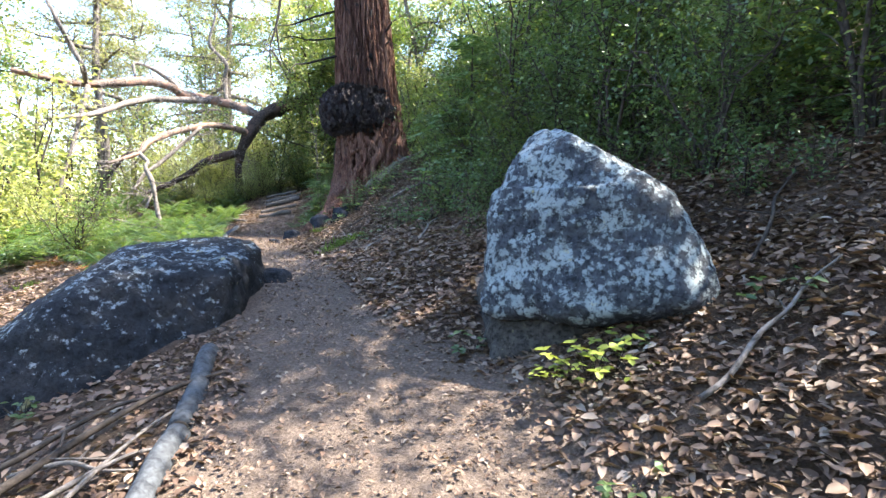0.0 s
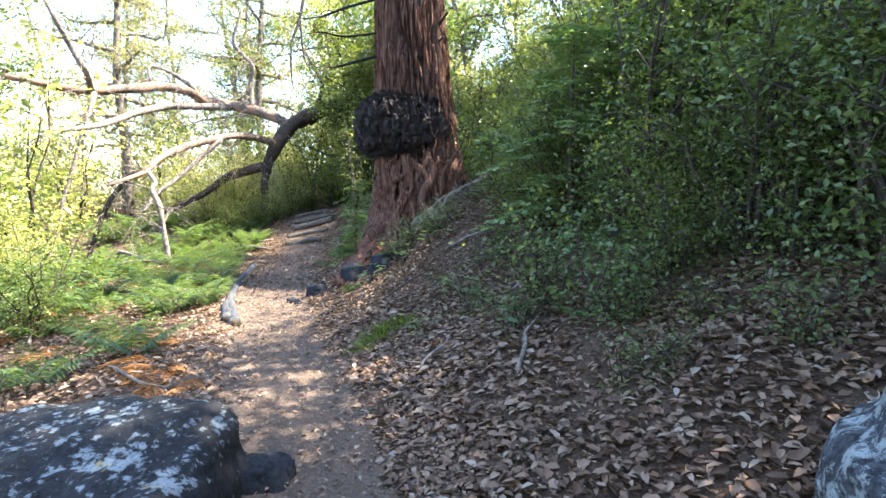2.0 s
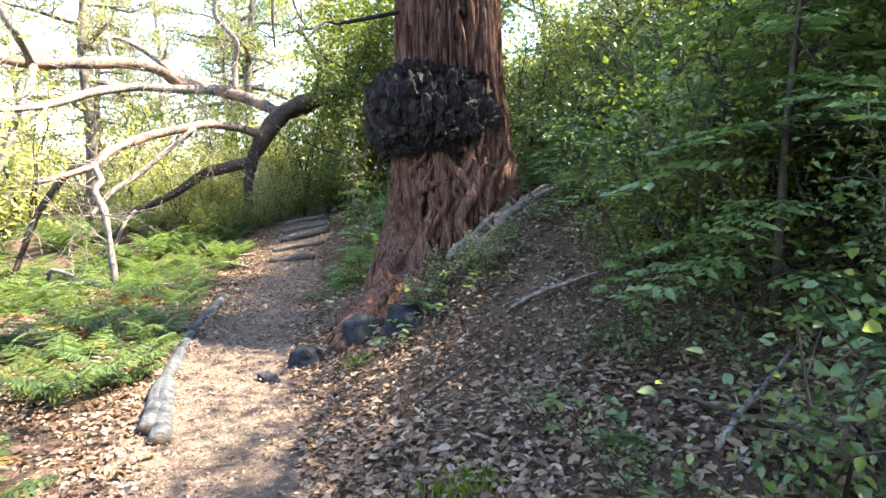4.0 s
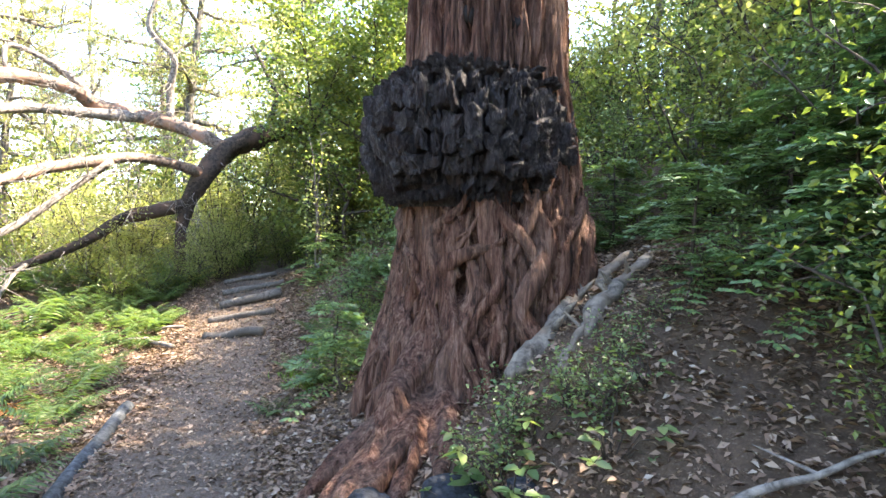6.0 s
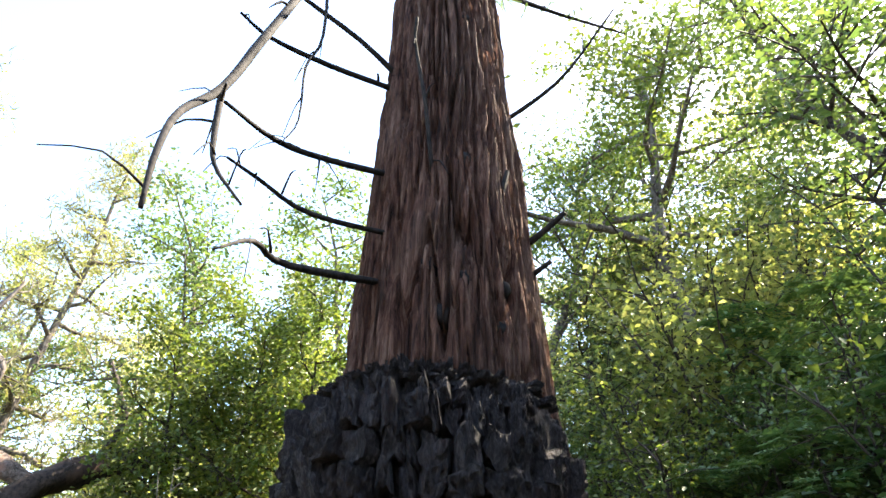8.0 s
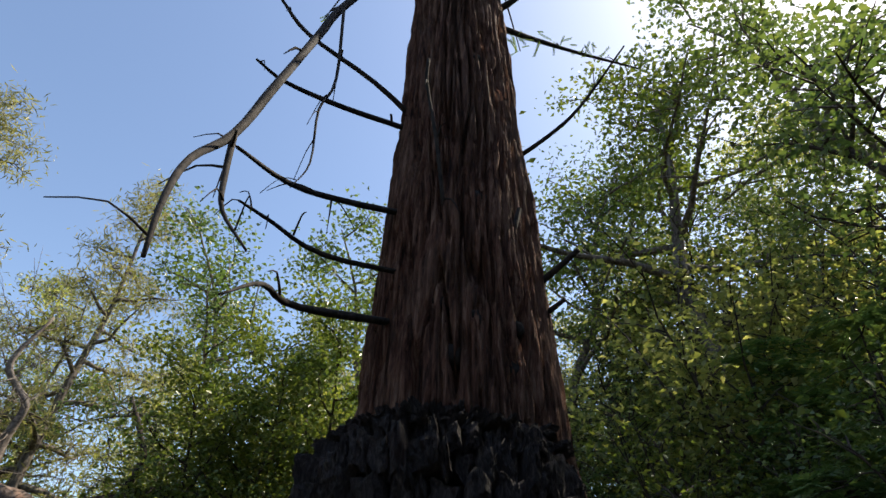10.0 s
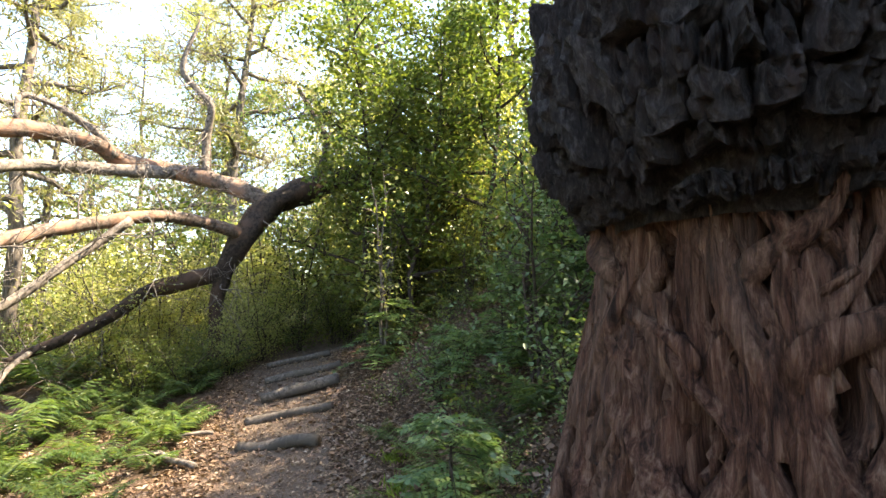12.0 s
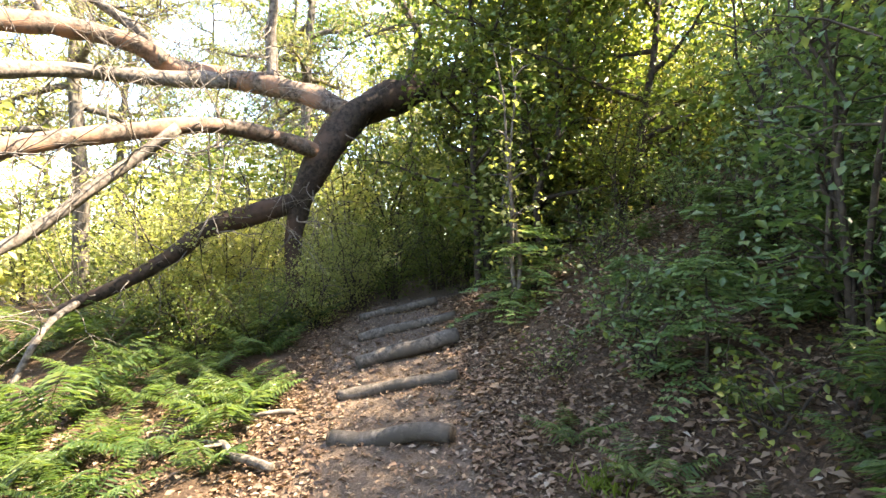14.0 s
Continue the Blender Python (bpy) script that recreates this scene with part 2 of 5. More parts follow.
class Geo:
    """Collects vertices and faces of one mesh."""

    def __init__(self):
        self.v, self.f, self.count = [], [], 0

    def add(self, verts, faces):
        verts = np.asarray(verts, dtype=float)
        self.v.append(verts)
        self.f.extend([tuple(int(i) + self.count for i in f) for f in faces])
        self.count += len(verts)

    def tube(self, pts, radii, sides=7, steps=3, rough=0.0, seed=0.0, caps=True):
        pts, radii = np.asarray(pts, dtype=float), np.asarray(radii, dtype=float)
        if steps > 1 and len(pts) > 2:
            ext = np.vstack([2 * pts[0] - pts[1], pts, 2 * pts[-1] - pts[-2]])
            out, rad = [], []
            for i in range(len(pts) - 1):
                p0, p1, p2, p3 = ext[i:i + 4]
                for u in np.linspace(0, 1, steps, endpoint=False):
                    out.append(0.5 * (2 * p1 + (p2 - p0) * u + (2 * p0 - 5 * p1 + 4 * p2 - p3) * u * u + (3 * p1 - p0 - 3 * p2 + p3) * u ** 3))
                    rad.append(radii[i] + (radii[i + 1] - radii[i]) * u)
            pts, radii = np.vstack([out, pts[-1:]]), np.append(rad, radii[-1])
        n = len(pts)
        tang = unit(np.gradient(pts, axis=0))
        side = np.cross(tang[0], (0.3, 0.9, 0.31) if abs(tang[0][2]) > 0.5 else (0, 0, 1))
        verts = []
        ang = np.linspace(0, 2 * np.pi, sides, endpoint=False)
        for i in range(n):
            side = side - tang[i] * np.dot(side, tang[i])
            side = side / np.linalg.norm(side)
            up = np.cross(tang[i], side)
            r = radii[i] * np.ones(sides)
            if rough:
                r = r * np.array([1 + rough * noise.noise((pts[i][0] * 3 + math.cos(a) + seed, pts[i][1] * 3 + math.sin(a), pts[i][2] * 3)) for a in ang])
            verts.append(pts[i] + (np.cos(ang) * r)[:, None] * side + (np.sin(ang) * r)[:, None] * up)
        faces = [(i * sides + j, i * sides + (j + 1) % sides, (i + 1) * sides + (j + 1) % sides, (i + 1) * sides + j) for i in range(n - 1) for j in range(sides)]
        if caps:
            faces += [tuple(range(sides))[::-1], tuple(range((n - 1) * sides, n * sides))]
        self.add(np.vstack(verts), faces)

    def leaves(self, base, along, normal, length, width, fold=0.25, full=True, droop=0.15):
        """Folded leaf blades: full ones have seven corners, plain ones four."""
        base, along = np.asarray(base, dtype=float), unit(np.asarray(along, dtype=float))
        k = len(base)
        if k == 0:
            return
        side = unit(np.cross(along, np.asarray(normal, dtype=float)))
        up = np.cross(side, along)
        length = (np.ones(k) * length)[:, None]
        width = (np.ones(k) * width)[:, None]
        tip = base + along * length - up * length * droop
        if full:
            a1, a2 = base + along * length * 0.33, base + along * length * 0.72 - up * length * droop * 0.4
            v = np.stack([base, a1 + side * width * 0.5 + up * width * fold, a2 + side * width * 0.4 + up * width * fold * 0.6, tip,
                          a2 - side * width * 0.4 + up * width * fold * 0.6, a1 - side * width * 0.5 + up * width * fold], axis=1)
            q = np.array([(0, 1, 2, 3), (0, 3, 4, 5)])
            m = 6
        else:
            a1 = base + along * length * 0.45
            v = np.stack([base, a1 + side * width * 0.5 + up * width * fold, tip, a1 - side * width * 0.5 + up * width * fold], axis=1)
            q = np.array([(0, 1, 2), (0, 2, 3)])
            m = 4
        faces = (np.arange(k)[:, None, None] * m + q[None]).reshape(-1, q.shape[1]) + self.count
        self.v.append(v.reshape(-1, 3))
        self.f.extend(map(tuple, faces.tolist()))
        self.count += k * m

    def link(self, name, mat, parent=None, smooth=True, label=""):
        return link_mesh(name, np.vstack(self.v), self.f, mat, parent, smooth, label)


def empty(name, place=(0, 0, 0), turn=0.0, label="", category="", group="", kind=""):
    ob = new(name)
    ob.empty_display_size = 0.1
    ob.location, ob.rotation_euler = place, (0, 0, turn)
    return tagged(ob, label, category, group, kind)


# ---- ground ----
XC = [(-60, 3), (-6, .6), (0, 0), (3.5, -.72), (6.5, -1.85), (8.3, -2.6), (10, -3.3), (12, -3.75), (15.1, -4.43), (17, -4.9), (18.5, -5.15), (20.5, -5.2), (26, -3), (60, 8)]
ZC = [(-60, -6), (-6, -.55), (0, .02), (3.5, .55), (5, .78), (6.5, .8), (8.3, .74), (12, .8), (14.6, .9), (15.2, 1.0), (16, 1.12), (17, 1.33), (18, 1.52), (20.5, 1.72), (26, 2.2), (60, 5)]
SR = [(-10, .25), (1, .4), (2.8, .6), (4, .5), (6, .42), (9, .5), (11, .55), (14, .55), (20, .5), (60, .3)]
SL = [(-10, .2), (2, .32), (4, .3), (6, .16), (9, .12), (14, .1), (30, .1)]


HALF = [(-2, .5), (1, .7), (2, .8), (3.3, .75), (4.3, .6), (6, .5), (60, .5)]
WORN = [(-2, .5), (1, .8), (2, 1.1), (3.0, 1.2), (3.6, 1.0), (4.3, .6), (6, .5), (60, .5)]


def height(x, y):
    """The ground's height: a trail along a hillside that rises to +x and falls to -x."""
    x, y = np.asarray(x, dtype=float), np.asarray(y, dtype=float)
    d = (x - lerp(y, XC)) * 0.95
    z = lerp(y, ZC) + 0.012 * np.sin(x * 5.1 + y * 2.3) * np.sin(y * 4.7 - x * 1.9)
    q = np.clip(d - lerp(y, HALF), 0, 16)
    z = z + lerp(y, SR) * q * q / (q + 0.4) + np.clip(d - 16.5, 0, None) * 0.12
    z = z + lerp(y, [(13.3, 0), (14.8, .17), (18, .17), (20, 0)]) * np.clip(d, -.55, .8)
    q = np.clip(-d - 0.6, 0, 10)
    z = z - lerp(y, SL) * q * q / (q + 0.5) - np.clip(-d - 10.6, 0, 30) * 0.06
    off = np.clip((np.abs(d) - 0.6) / 1.5, 0, 1)
    z = z + off * (0.05 * np.sin(x * 1.7 + 1) * np.sin(y * 1.3) + 0.025 * np.sin(x * 4.3 + y) * np.sin(y * 3.7 + x * 0.6))
    z = z + 0.33 * np.exp(-((x + 0.8) ** 2 + (y - 11.25) ** 2) / 1.5)
    z = z + 0.12 * np.exp(-((x + 1.0) ** 2 + (y - 10.55) ** 2) / 0.25)
    return z


def hz(x, y):
    return float(height(x, y))


def spaced(lo, a, b, hi, near, ratio=1.22):
    mid = list(np.arange(a, b + 1e-6, near))
    out, s = [], near
    while mid[-1] + s < hi:
        s *= ratio
        mid.append(mid[-1] + s)
    s = near
    while mid[0] - s > lo:
        s *= ratio
        mid.insert(0, mid[0] - s)
    return np.array(mid)


gx, gy = spaced(-600, -9.0, 4.5, 600, 0.115), spaced(-600, -0.5, 20, 900, 0.115)
GX, GY = np.meshgrid(gx, gy)
GZ = height(GX, GY)
rough = np.array([noise.fractal((x * 2.2, y * 2.2, 0.3), 0.9, 2.1, 4) if -10 < x < 6 and -2 < y < 22 else 0.0 for x, y in zip(GX.ravel(), GY.ravel())]).reshape(GX.shape)
D = np.abs((GX - lerp(GY, XC)) * 0.95)
GZ = GZ + rough * (0.008 + 0.03 * np.clip((D - 0.5) / 0.8, 0, 1))
nx = len(gx)
faces = [(j * nx + i, j * nx + i + 1, (j + 1) * nx + i + 1, (j + 1) * nx + i) for j in range(len(gy) - 1) for i in range(nx - 1)]
ground = link_mesh("ground", np.stack([GX, GY, GZ], -1).reshape(-1, 3), faces, M_SOIL)
attr = ground.data.attributes.new("packed", "FLOAT", "POINT")
attr.data.foreach_set("value", np.clip(1.1 - np.clip(D - 0.25 - (lerp(GY, WORN) - 0.5) * (GX > lerp(GY, XC)), 0, 9) * 1.5, 0, 1).ravel())
tagged(ground, "brown forest soil with a worn earth trail along a hillside", "ground", kind="structure")


# ---- boulders ----
def boulder(name, centre, planes, mat, label, seed=0.0, level=6, rough=0.03, sharp=16.0, ledge=None, category="boulder"):
    """A rock bounded by soft planes, each an outward direction and a point on it, with a roughened face and at most one ledge."""
    bm = bmesh.new()
    bmesh.ops.create_icosphere(bm, subdivisions=level, radius=1.0)
    c = Vector(centre)
    cuts = [(Vector(n).normalized(), Vector(n).normalized().dot(Vector(p) - c)) for n, p in planes]
    s = Vector((seed, seed * 1.7, seed * 0.6))
    for v in bm.verts:
        p = v.co.normalized()
        total = 1e-9
        for nrm, dist in cuts:
            k = p.dot(nrm)
            if k > 0:
                total += (k / dist) ** sharp
        q = p * min(total ** (-1.0 / sharp), 3.0)
        q += p * (rough * 1.8 * noise.fractal(q * 1.6 + s, 0.9, 2.0, 3) + rough * 0.9 * noise.fractal(q * 6 + s, 0.8, 2.0, 4) + rough * 0.3 * noise.fractal(q * 22 + s, 0.8, 2.0, 3))
        if ledge:
            x0, x1, z, depth, rise = ledge
            w = q + c
            line = z + rise * (w.x - x0) + 0.025 * noise.noise(w * 4)
            inside = min(max((x1 - w.x) / 0.25, 0), 1) * min(max((w.z - line) / 0.03, 0), 1)
            q -= Vector((p.x, p.y, p.z * 0.15)) * depth * inside
            q -= p * 0.03 * math.exp(-((w.z - line) / 0.02) ** 2) * min(max((x1 - w.x) / 0.2, 0), 1)
        v.co = q
    me = bpy.data.meshes.new(name)
    bm.to_mesh(me)
    bm.free()
    me.materials.append(mat)
    me.polygons.foreach_set("use_smooth", np.ones(len(me.polygons), dtype=bool))
    ob = new(name, me)
    ob.location = centre
    return tagged(ob, label, category)


boulder("boulder", (0.8, 3.75, 1.25),
        [((-1, 0.22, 0.1), (0.25, 3.75, 1.2)), ((-0.6, 0.8, 0.1), (0.42, 4.2, 1.2)), ((-0.45, -0.87, 0.22), (0.72, 3.22, 1.0)), ((0.3, -0.9, 0.35), (1.15, 3.08, 1.15)), ((-0.05, -0.5, -0.86), (0.9, 3.2, 0.86)), ((0.5, -0.1, 0.86), (0.72, 3.75, 1.86)),
         ((-0.62, -0.15, 0.77), (0.43, 3.75, 1.76)), ((0.92, -0.25, 0.3), (1.44, 3.4, 1.1)), ((0.8, -0.2, 0.55), (1.33, 3.4, 1.55)), ((0.15, 1, 0.15), (0.8, 4.5, 1.1)), ((0, 0, -1), (0.8, 4, 0.75))],
        M_ROCK, "large pale grey boulder patched with white lichen beside the trail", 3.1, 6, 0.024, 11.0, (0.1, 1.0, 1.55, 0.055, 0.04))
boulder("boulder", (0.72, 3.95, 0.62),
        [((-0.9, -0.1, 0.35), (0.21, 3.75, 0.66)), ((-0.3, -0.9, 0.3), (0.6, 3.36, 0.65)), ((0, -0.1, 1), (0.6, 3.9, 0.86)), ((1, 0, 0.1), (1.3, 3.9, 0.6)), ((0, 1, 0), (0.7, 4.6, 0.6)), ((0, 0, -1), (0.7, 3.9, 0.3))],
        M_ROCK_BROWN, "dark brown bare rock wedged under the large boulder", 8.2, 5, 0.035)
boulder("boulder", (-2.2, 4.3, 0.55),
        [((0.02, -0.1, 1), (-2.0, 4.8, 1.1)), ((0.97, 0.05, 0.25), (-1.5, 4.4, 0.8)), ((0.42, -0.72, 0.55), (-1.95, 3.6, 0.5)), ((0.75, -0.6, 0.3), (-1.62, 3.85, 0.6)), ((-0.5, -0.25, 0.82), (-2.6, 4.1, 0.88)), ((-1, 0, 0.2), (-3.4, 4.0, 0.4)),
         ((-0.1, -1, 0.3), (-2.5, 3.2, 0.3)), ((0, 1, 0.2), (-2.0, 5.35, 0.8)), ((0, 0, -1), (-2.2, 4.3, -0.2))],
        M_ROCK_DARK, "dark low boulder with pale lichen at the trail edge", 5.4, 6, 0.035, 14.0)


def stone(x, y, sx, sy, sz, turn, seed):
    sx, sy, sz = sx * .78, sy * .78, sz * .85
    c = Vector((x, y, hz(x, y) + sz * 0.15))
    r = Matrix.Rotation(radians(turn), 3, "Z")
    sides = [((0, 0, 1), (0, 0, sz)), ((1, 0.2, 0.2), (sx, 0, 0)), ((-0.4, -1, 0.4), (0, -sy, 0)), ((-1, 0.4, 0.1), (-sx, 0, 0)), ((0.3, 1, 0.2), (0, sy, 0)), ((0.6, -0.7, 0.7), (sx * 0.5, -sy * 0.5, sz * 0.6)), ((0, 0, -1), (0, 0, -sz))]
    boulder("stone", c, [(r @ Vector(n), c + r @ Vector(p)) for n, p in sides], M_STONE, "dark bluish stone half buried at the trail's edge", seed, 4, 0.03, 10.0, None, "stone")


for i, spot in enumerate([(-2.6, 9.9, .18, .15, .12, 20), (-2.12, 10.1, .26, .18, .15, 70), (-1.75, 9.95, .22, .18, .16, 10), (-2.8, 9.55, .1, .09, .05, 0), (-1.45, 9.85, .1, .12, .08, 40), (-1.5, 5.2, .17, .13, .07, 30)]):
    stone(*spot, i * 3.3 + 1)


# ---- logs ----
def log_thing(name, p, q, radius, mat, label, category="log", sides=14, seed=0.0, bend=0.02, group="", uneven=0.07):
    p, q = Vector(p), Vector(q)
    base = empty(name, (p + q) / 2, 0, label, category, group)
    mid = (p + q) / 2
    n = 9
    pts, rad = [], []
    for i in range(n):
        u = i / (n - 1)
        w = Vector((noise.noise((u * 2, seed, 0)), noise.noise((u * 2, seed, 5)), noise.noise((u * 2, seed, 9)))) * bend
        pts.append(p.lerp(q, u) - mid + w)
        rad.append(radius * (1 + 0.12 * noise.noise((u * 3, seed, 3))))
    g = Geo()
    g.tube(pts, rad, sides, 2, uneven, seed)
    g.link("log_body", mat, base)
    for s, a, b in ((1, pts[0], pts[1]), (-1, pts[-1], pts[-2])):
        d = (a - b).normalized()
        e = Geo()
        e.tube([a - d * 0.01, a + d * 0.012], [radius * 0.93, radius * 0.8], sides, 1)
        e.link("cut_end", M_LOG_END, base, True, "dark weathered end grain")
    return base


for i, (x0, y0, x1, y1, r) in enumerate([(-4.88, 15.25, -4.02, 15.05, .06), (-5.08, 15.98, -4.12, 16.02, .052), (-5.1, 16.55, -4.22, 16.75, .07), (-5.32, 17.3, -4.35, 17.5, .052), (-5.55, 18.0, -4.7, 18.25, .05)]):
    log_thing("step_log", (x0, y0, hz(x0, y0) + r * .45), (x1, y1, hz(x1, y1) + r * .6 + .02), r, M_LOG, "weathered round log laid across the trail as a step", seed=i * 2.1, bend=.035, group="log steps up the trail", uneven=.25)
for x0, y0, x1, y1, r, lab in [(-1.12, 1.9, -1.22, 2.75, .055, "grey timber edging the trail, half sunk in leaves"), (-1.24, 2.8, -1.42, 3.6, .055, "grey timber edging the trail by a dark boulder"),
                               (-3.06, 8.4, -3.55, 9.35, .07, "grey log edging the trail, its end cut square"), (-3.57, 9.4, -4.05, 10.7, .06, "grey log edging the trail beside ferns"), (-4.08, 10.75, -4.5, 12.5, .055, "grey log edging the trail, sunk in litter")]:
    log_thing("edging_log", (x0, y0, hz(x0, y0) + .005), (x1, y1, hz(x1, y1) + .005), r, M_TIMBER, lab, "edging log", seed=x0, group="edging along the trail")
log_thing("edging_log", (-3.2, 8.5, hz(-3.2, 8.5) + .02), (-3.55, 9.3, hz(-3.55, 9.3) + .02), .06, M_TIMBER, "second grey log lying beside the trail edging", "edging log", seed=4)


# ---- the great cedar ----
TREE = Vector((-1.43, 11.0, 0.0))      # the frame in which the cedar is modelled; its Empty sets it on the ground
R_Z = [(0.3, .80), (1.2, .74), (1.6, .68), (2.1, .61), (2.5, .575), (2.9, .56), (3.5, .525), (3.9, .505), (4.5, .478), (5.2, .455), (6.7, .405), (8.6, .36), (12, .31), (16, .27), (22, .12)]
LEAN_X = [(0, 0.03), (2.6, -.06), (3.5, -.155), (5, -.2), (8.6, -.31), (22, -.7)]
ROOTS = [(236, 0.75, 17, 0.32), (262, 0.12, 14, 0.35), (190, 0.25, 16, 0.3), (283, 0.08, 20, 0.3), (345, 0.14, 20, 0.6), (150, 0.3, 32, 1.0), (100, 0.4, 30, 0.6), (40, 0.3, 20, 0.6)]


def trunk_radius(a, z):
    r = lerp(z, R_Z)
    deg = math.degrees(a) % 360
    for at, reach, wide, fall in ROOTS:
        dd = (deg - at + 180) % 360 - 180
        foot = 0.75 if 150 < at < 280 else 1.5
        r += reach * math.exp(-(dd / wide) ** 2) * math.exp(-max(z - foot, -0.2) / fall)
    return float(r)


cedar = empty("cedar_tree", (-1.342, 11.53, -0.13), 0, "huge red-brown fibrous-barked cedar with a dark burl round its trunk", "tree")
cedar.scale = (1.055, 1.055, 1.055)
SIDES = 340
zs = np.concatenate([np.arange(0.35, 4.2, 0.025), np.arange(4.2, 9.0, 0.045), np.arange(9.0, 22.1, 0.5)])
verts = []
for z in zs:
    low = 1.0 if z < 2.7 else 0.0
    swirl = 1.0 if z < 2.75 else max(0.0, 1 - (z - 2.75) / 0.8)
    lean = float(lerp(z, LEAN_X))
    ring = np.array([trunk_radius(a, z) for a in np.linspace(0, 2 * np.pi, 60, endpoint=False)])
    for i in range(SIDES):
        a = 2 * math.pi * i / SIDES
        r = float(np.interp(a, np.linspace(0, 2 * np.pi, 61), np.append(ring, ring[0])))
        w = 0.26 * swirl * noise.noise((math.cos(a) * 2.1, math.sin(a) * 2.1, z * 1.6)) + 0.11 * swirl * noise.noise((math.cos(a) * 5, math.sin(a) * 5, z * 4.0)) + 0.09 * noise.noise((math.cos(a) * 2.5, math.sin(a) * 2.5, z * 0.9 + 7))
        b = a + w
        n1 = noise.noise((math.cos(b) * 7.0, math.sin(b) * 7.0, z * 0.7))
        n2 = noise.noise((math.cos(b) * 20, math.sin(b) * 20, z * 1.2 + 4))
        n3 = noise.noise((math.cos(b) * 42, math.sin(b) * 42, z * 3.0 + 9))
        lump = noise.noise((math.cos(a) * 2.2, math.sin(a) * 2.2, z * 1.1 + 2))
        r += 0.03 - (0.12 + 0.02 * swirl) * math.exp(-(n1 / 0.08) ** 2) - 0.055 * math.exp(-(n2 / 0.09) ** 2) + 0.016 * n3 + 0.008 * noise.noise((math.cos(b) * 75, math.sin(b) * 75, z * 5.0)) + 0.035 * lump * (1 + swirl)
        verts.append((math.cos(a) * r + lean, math.sin(a) * r, z))
faces = [(j * SIDES + i, j * SIDES + (i + 1) % SIDES, (j + 1) * SIDES + (i + 1) % SIDES, (j + 1) * SIDES + i) for j in range(len(zs) - 1) for i in range(SIDES)]
link_mesh("trunk", verts, faces, M_CEDAR, cedar)

# the burl: a bulging dark core with rows of cracked bark blocks
BURL = Vector((-0.258, -0.085, 3.1))


def burl_radius(a, z):
    u = min(max((z - 2.66) / 0.82, 0), 1) ** 0.85
    prof = max(0.0, math.sin(math.pi * u) ** 0.6)
    return 0.455 + 0.15 * prof + 0.035 * math.cos(a - 3.5)


bz = np.arange(2.62, 3.54, 0.03)
verts = []
for z in bz:
    for i in range(140):
        a = 2 * math.pi * i / 140
        r = burl_radius(a, z) - 0.035 + 0.03 * noise.fractal((math.cos(a) * 4, math.sin(a) * 4, z * 4), 0.8, 2, 4)
        verts.append((math.cos(a) * r, math.sin(a) * r, z - BURL.z))
faces = [(j * 140 + i, j * 140 + (i + 1) % 140, (j + 1) * 140 + (i + 1) % 140, (j + 1) * 140 + i) for j in range(len(bz) - 1) for i in range(140)]
burl = link_mesh("burl", verts, faces, M_BURL, cedar, True, "nearly black cracked burl")
burl.location = BURL
rng = random.Random(7)
block_meshes = []
for s in range(10):
    bm = bmesh.new()
    bmesh.ops.create_cube(bm, size=1.0)
    bmesh.ops.subdivide_edges(bm, edges=bm.edges[:], cuts=5, use_grid_fill=True)
    for v in bm.verts:
        v.co *= 0.78 + 0.22 / max(1.0, v.co.length / 0.62)
        v.co += noise.noise_vector(v.co * 2.6 + Vector((s * 3.1, 0, 0))) * 0.13 + noise.noise_vector(v.co * 9 + Vector((s, s, 0))) * 0.06 + noise.noise_vector(v.co * 5 + Vector((0, s * 2.3, 0))) * 0.06
        v.co.y *= 1.0 - 0.25 * (v.co.z + 0.5) * (0.5 + 0.5 * math.sin(s * 2.1))
        v.co.z += 0.14 * math.sin(v.co.y * 5 + s * 1.9)
        v.co.x -= 0.22 * max(0.0, 1 - 5 * abs(noise.noise((v.co.y * 3.2, v.co.z * 0.8, s * 5.7)))) * (v.co.x > 0)
    me = bpy.data.meshes.new("bark_block")
    bm.to_mesh(me)
    bm.free()
    me.materials.append(M_BURL)
    block_meshes.append(me)
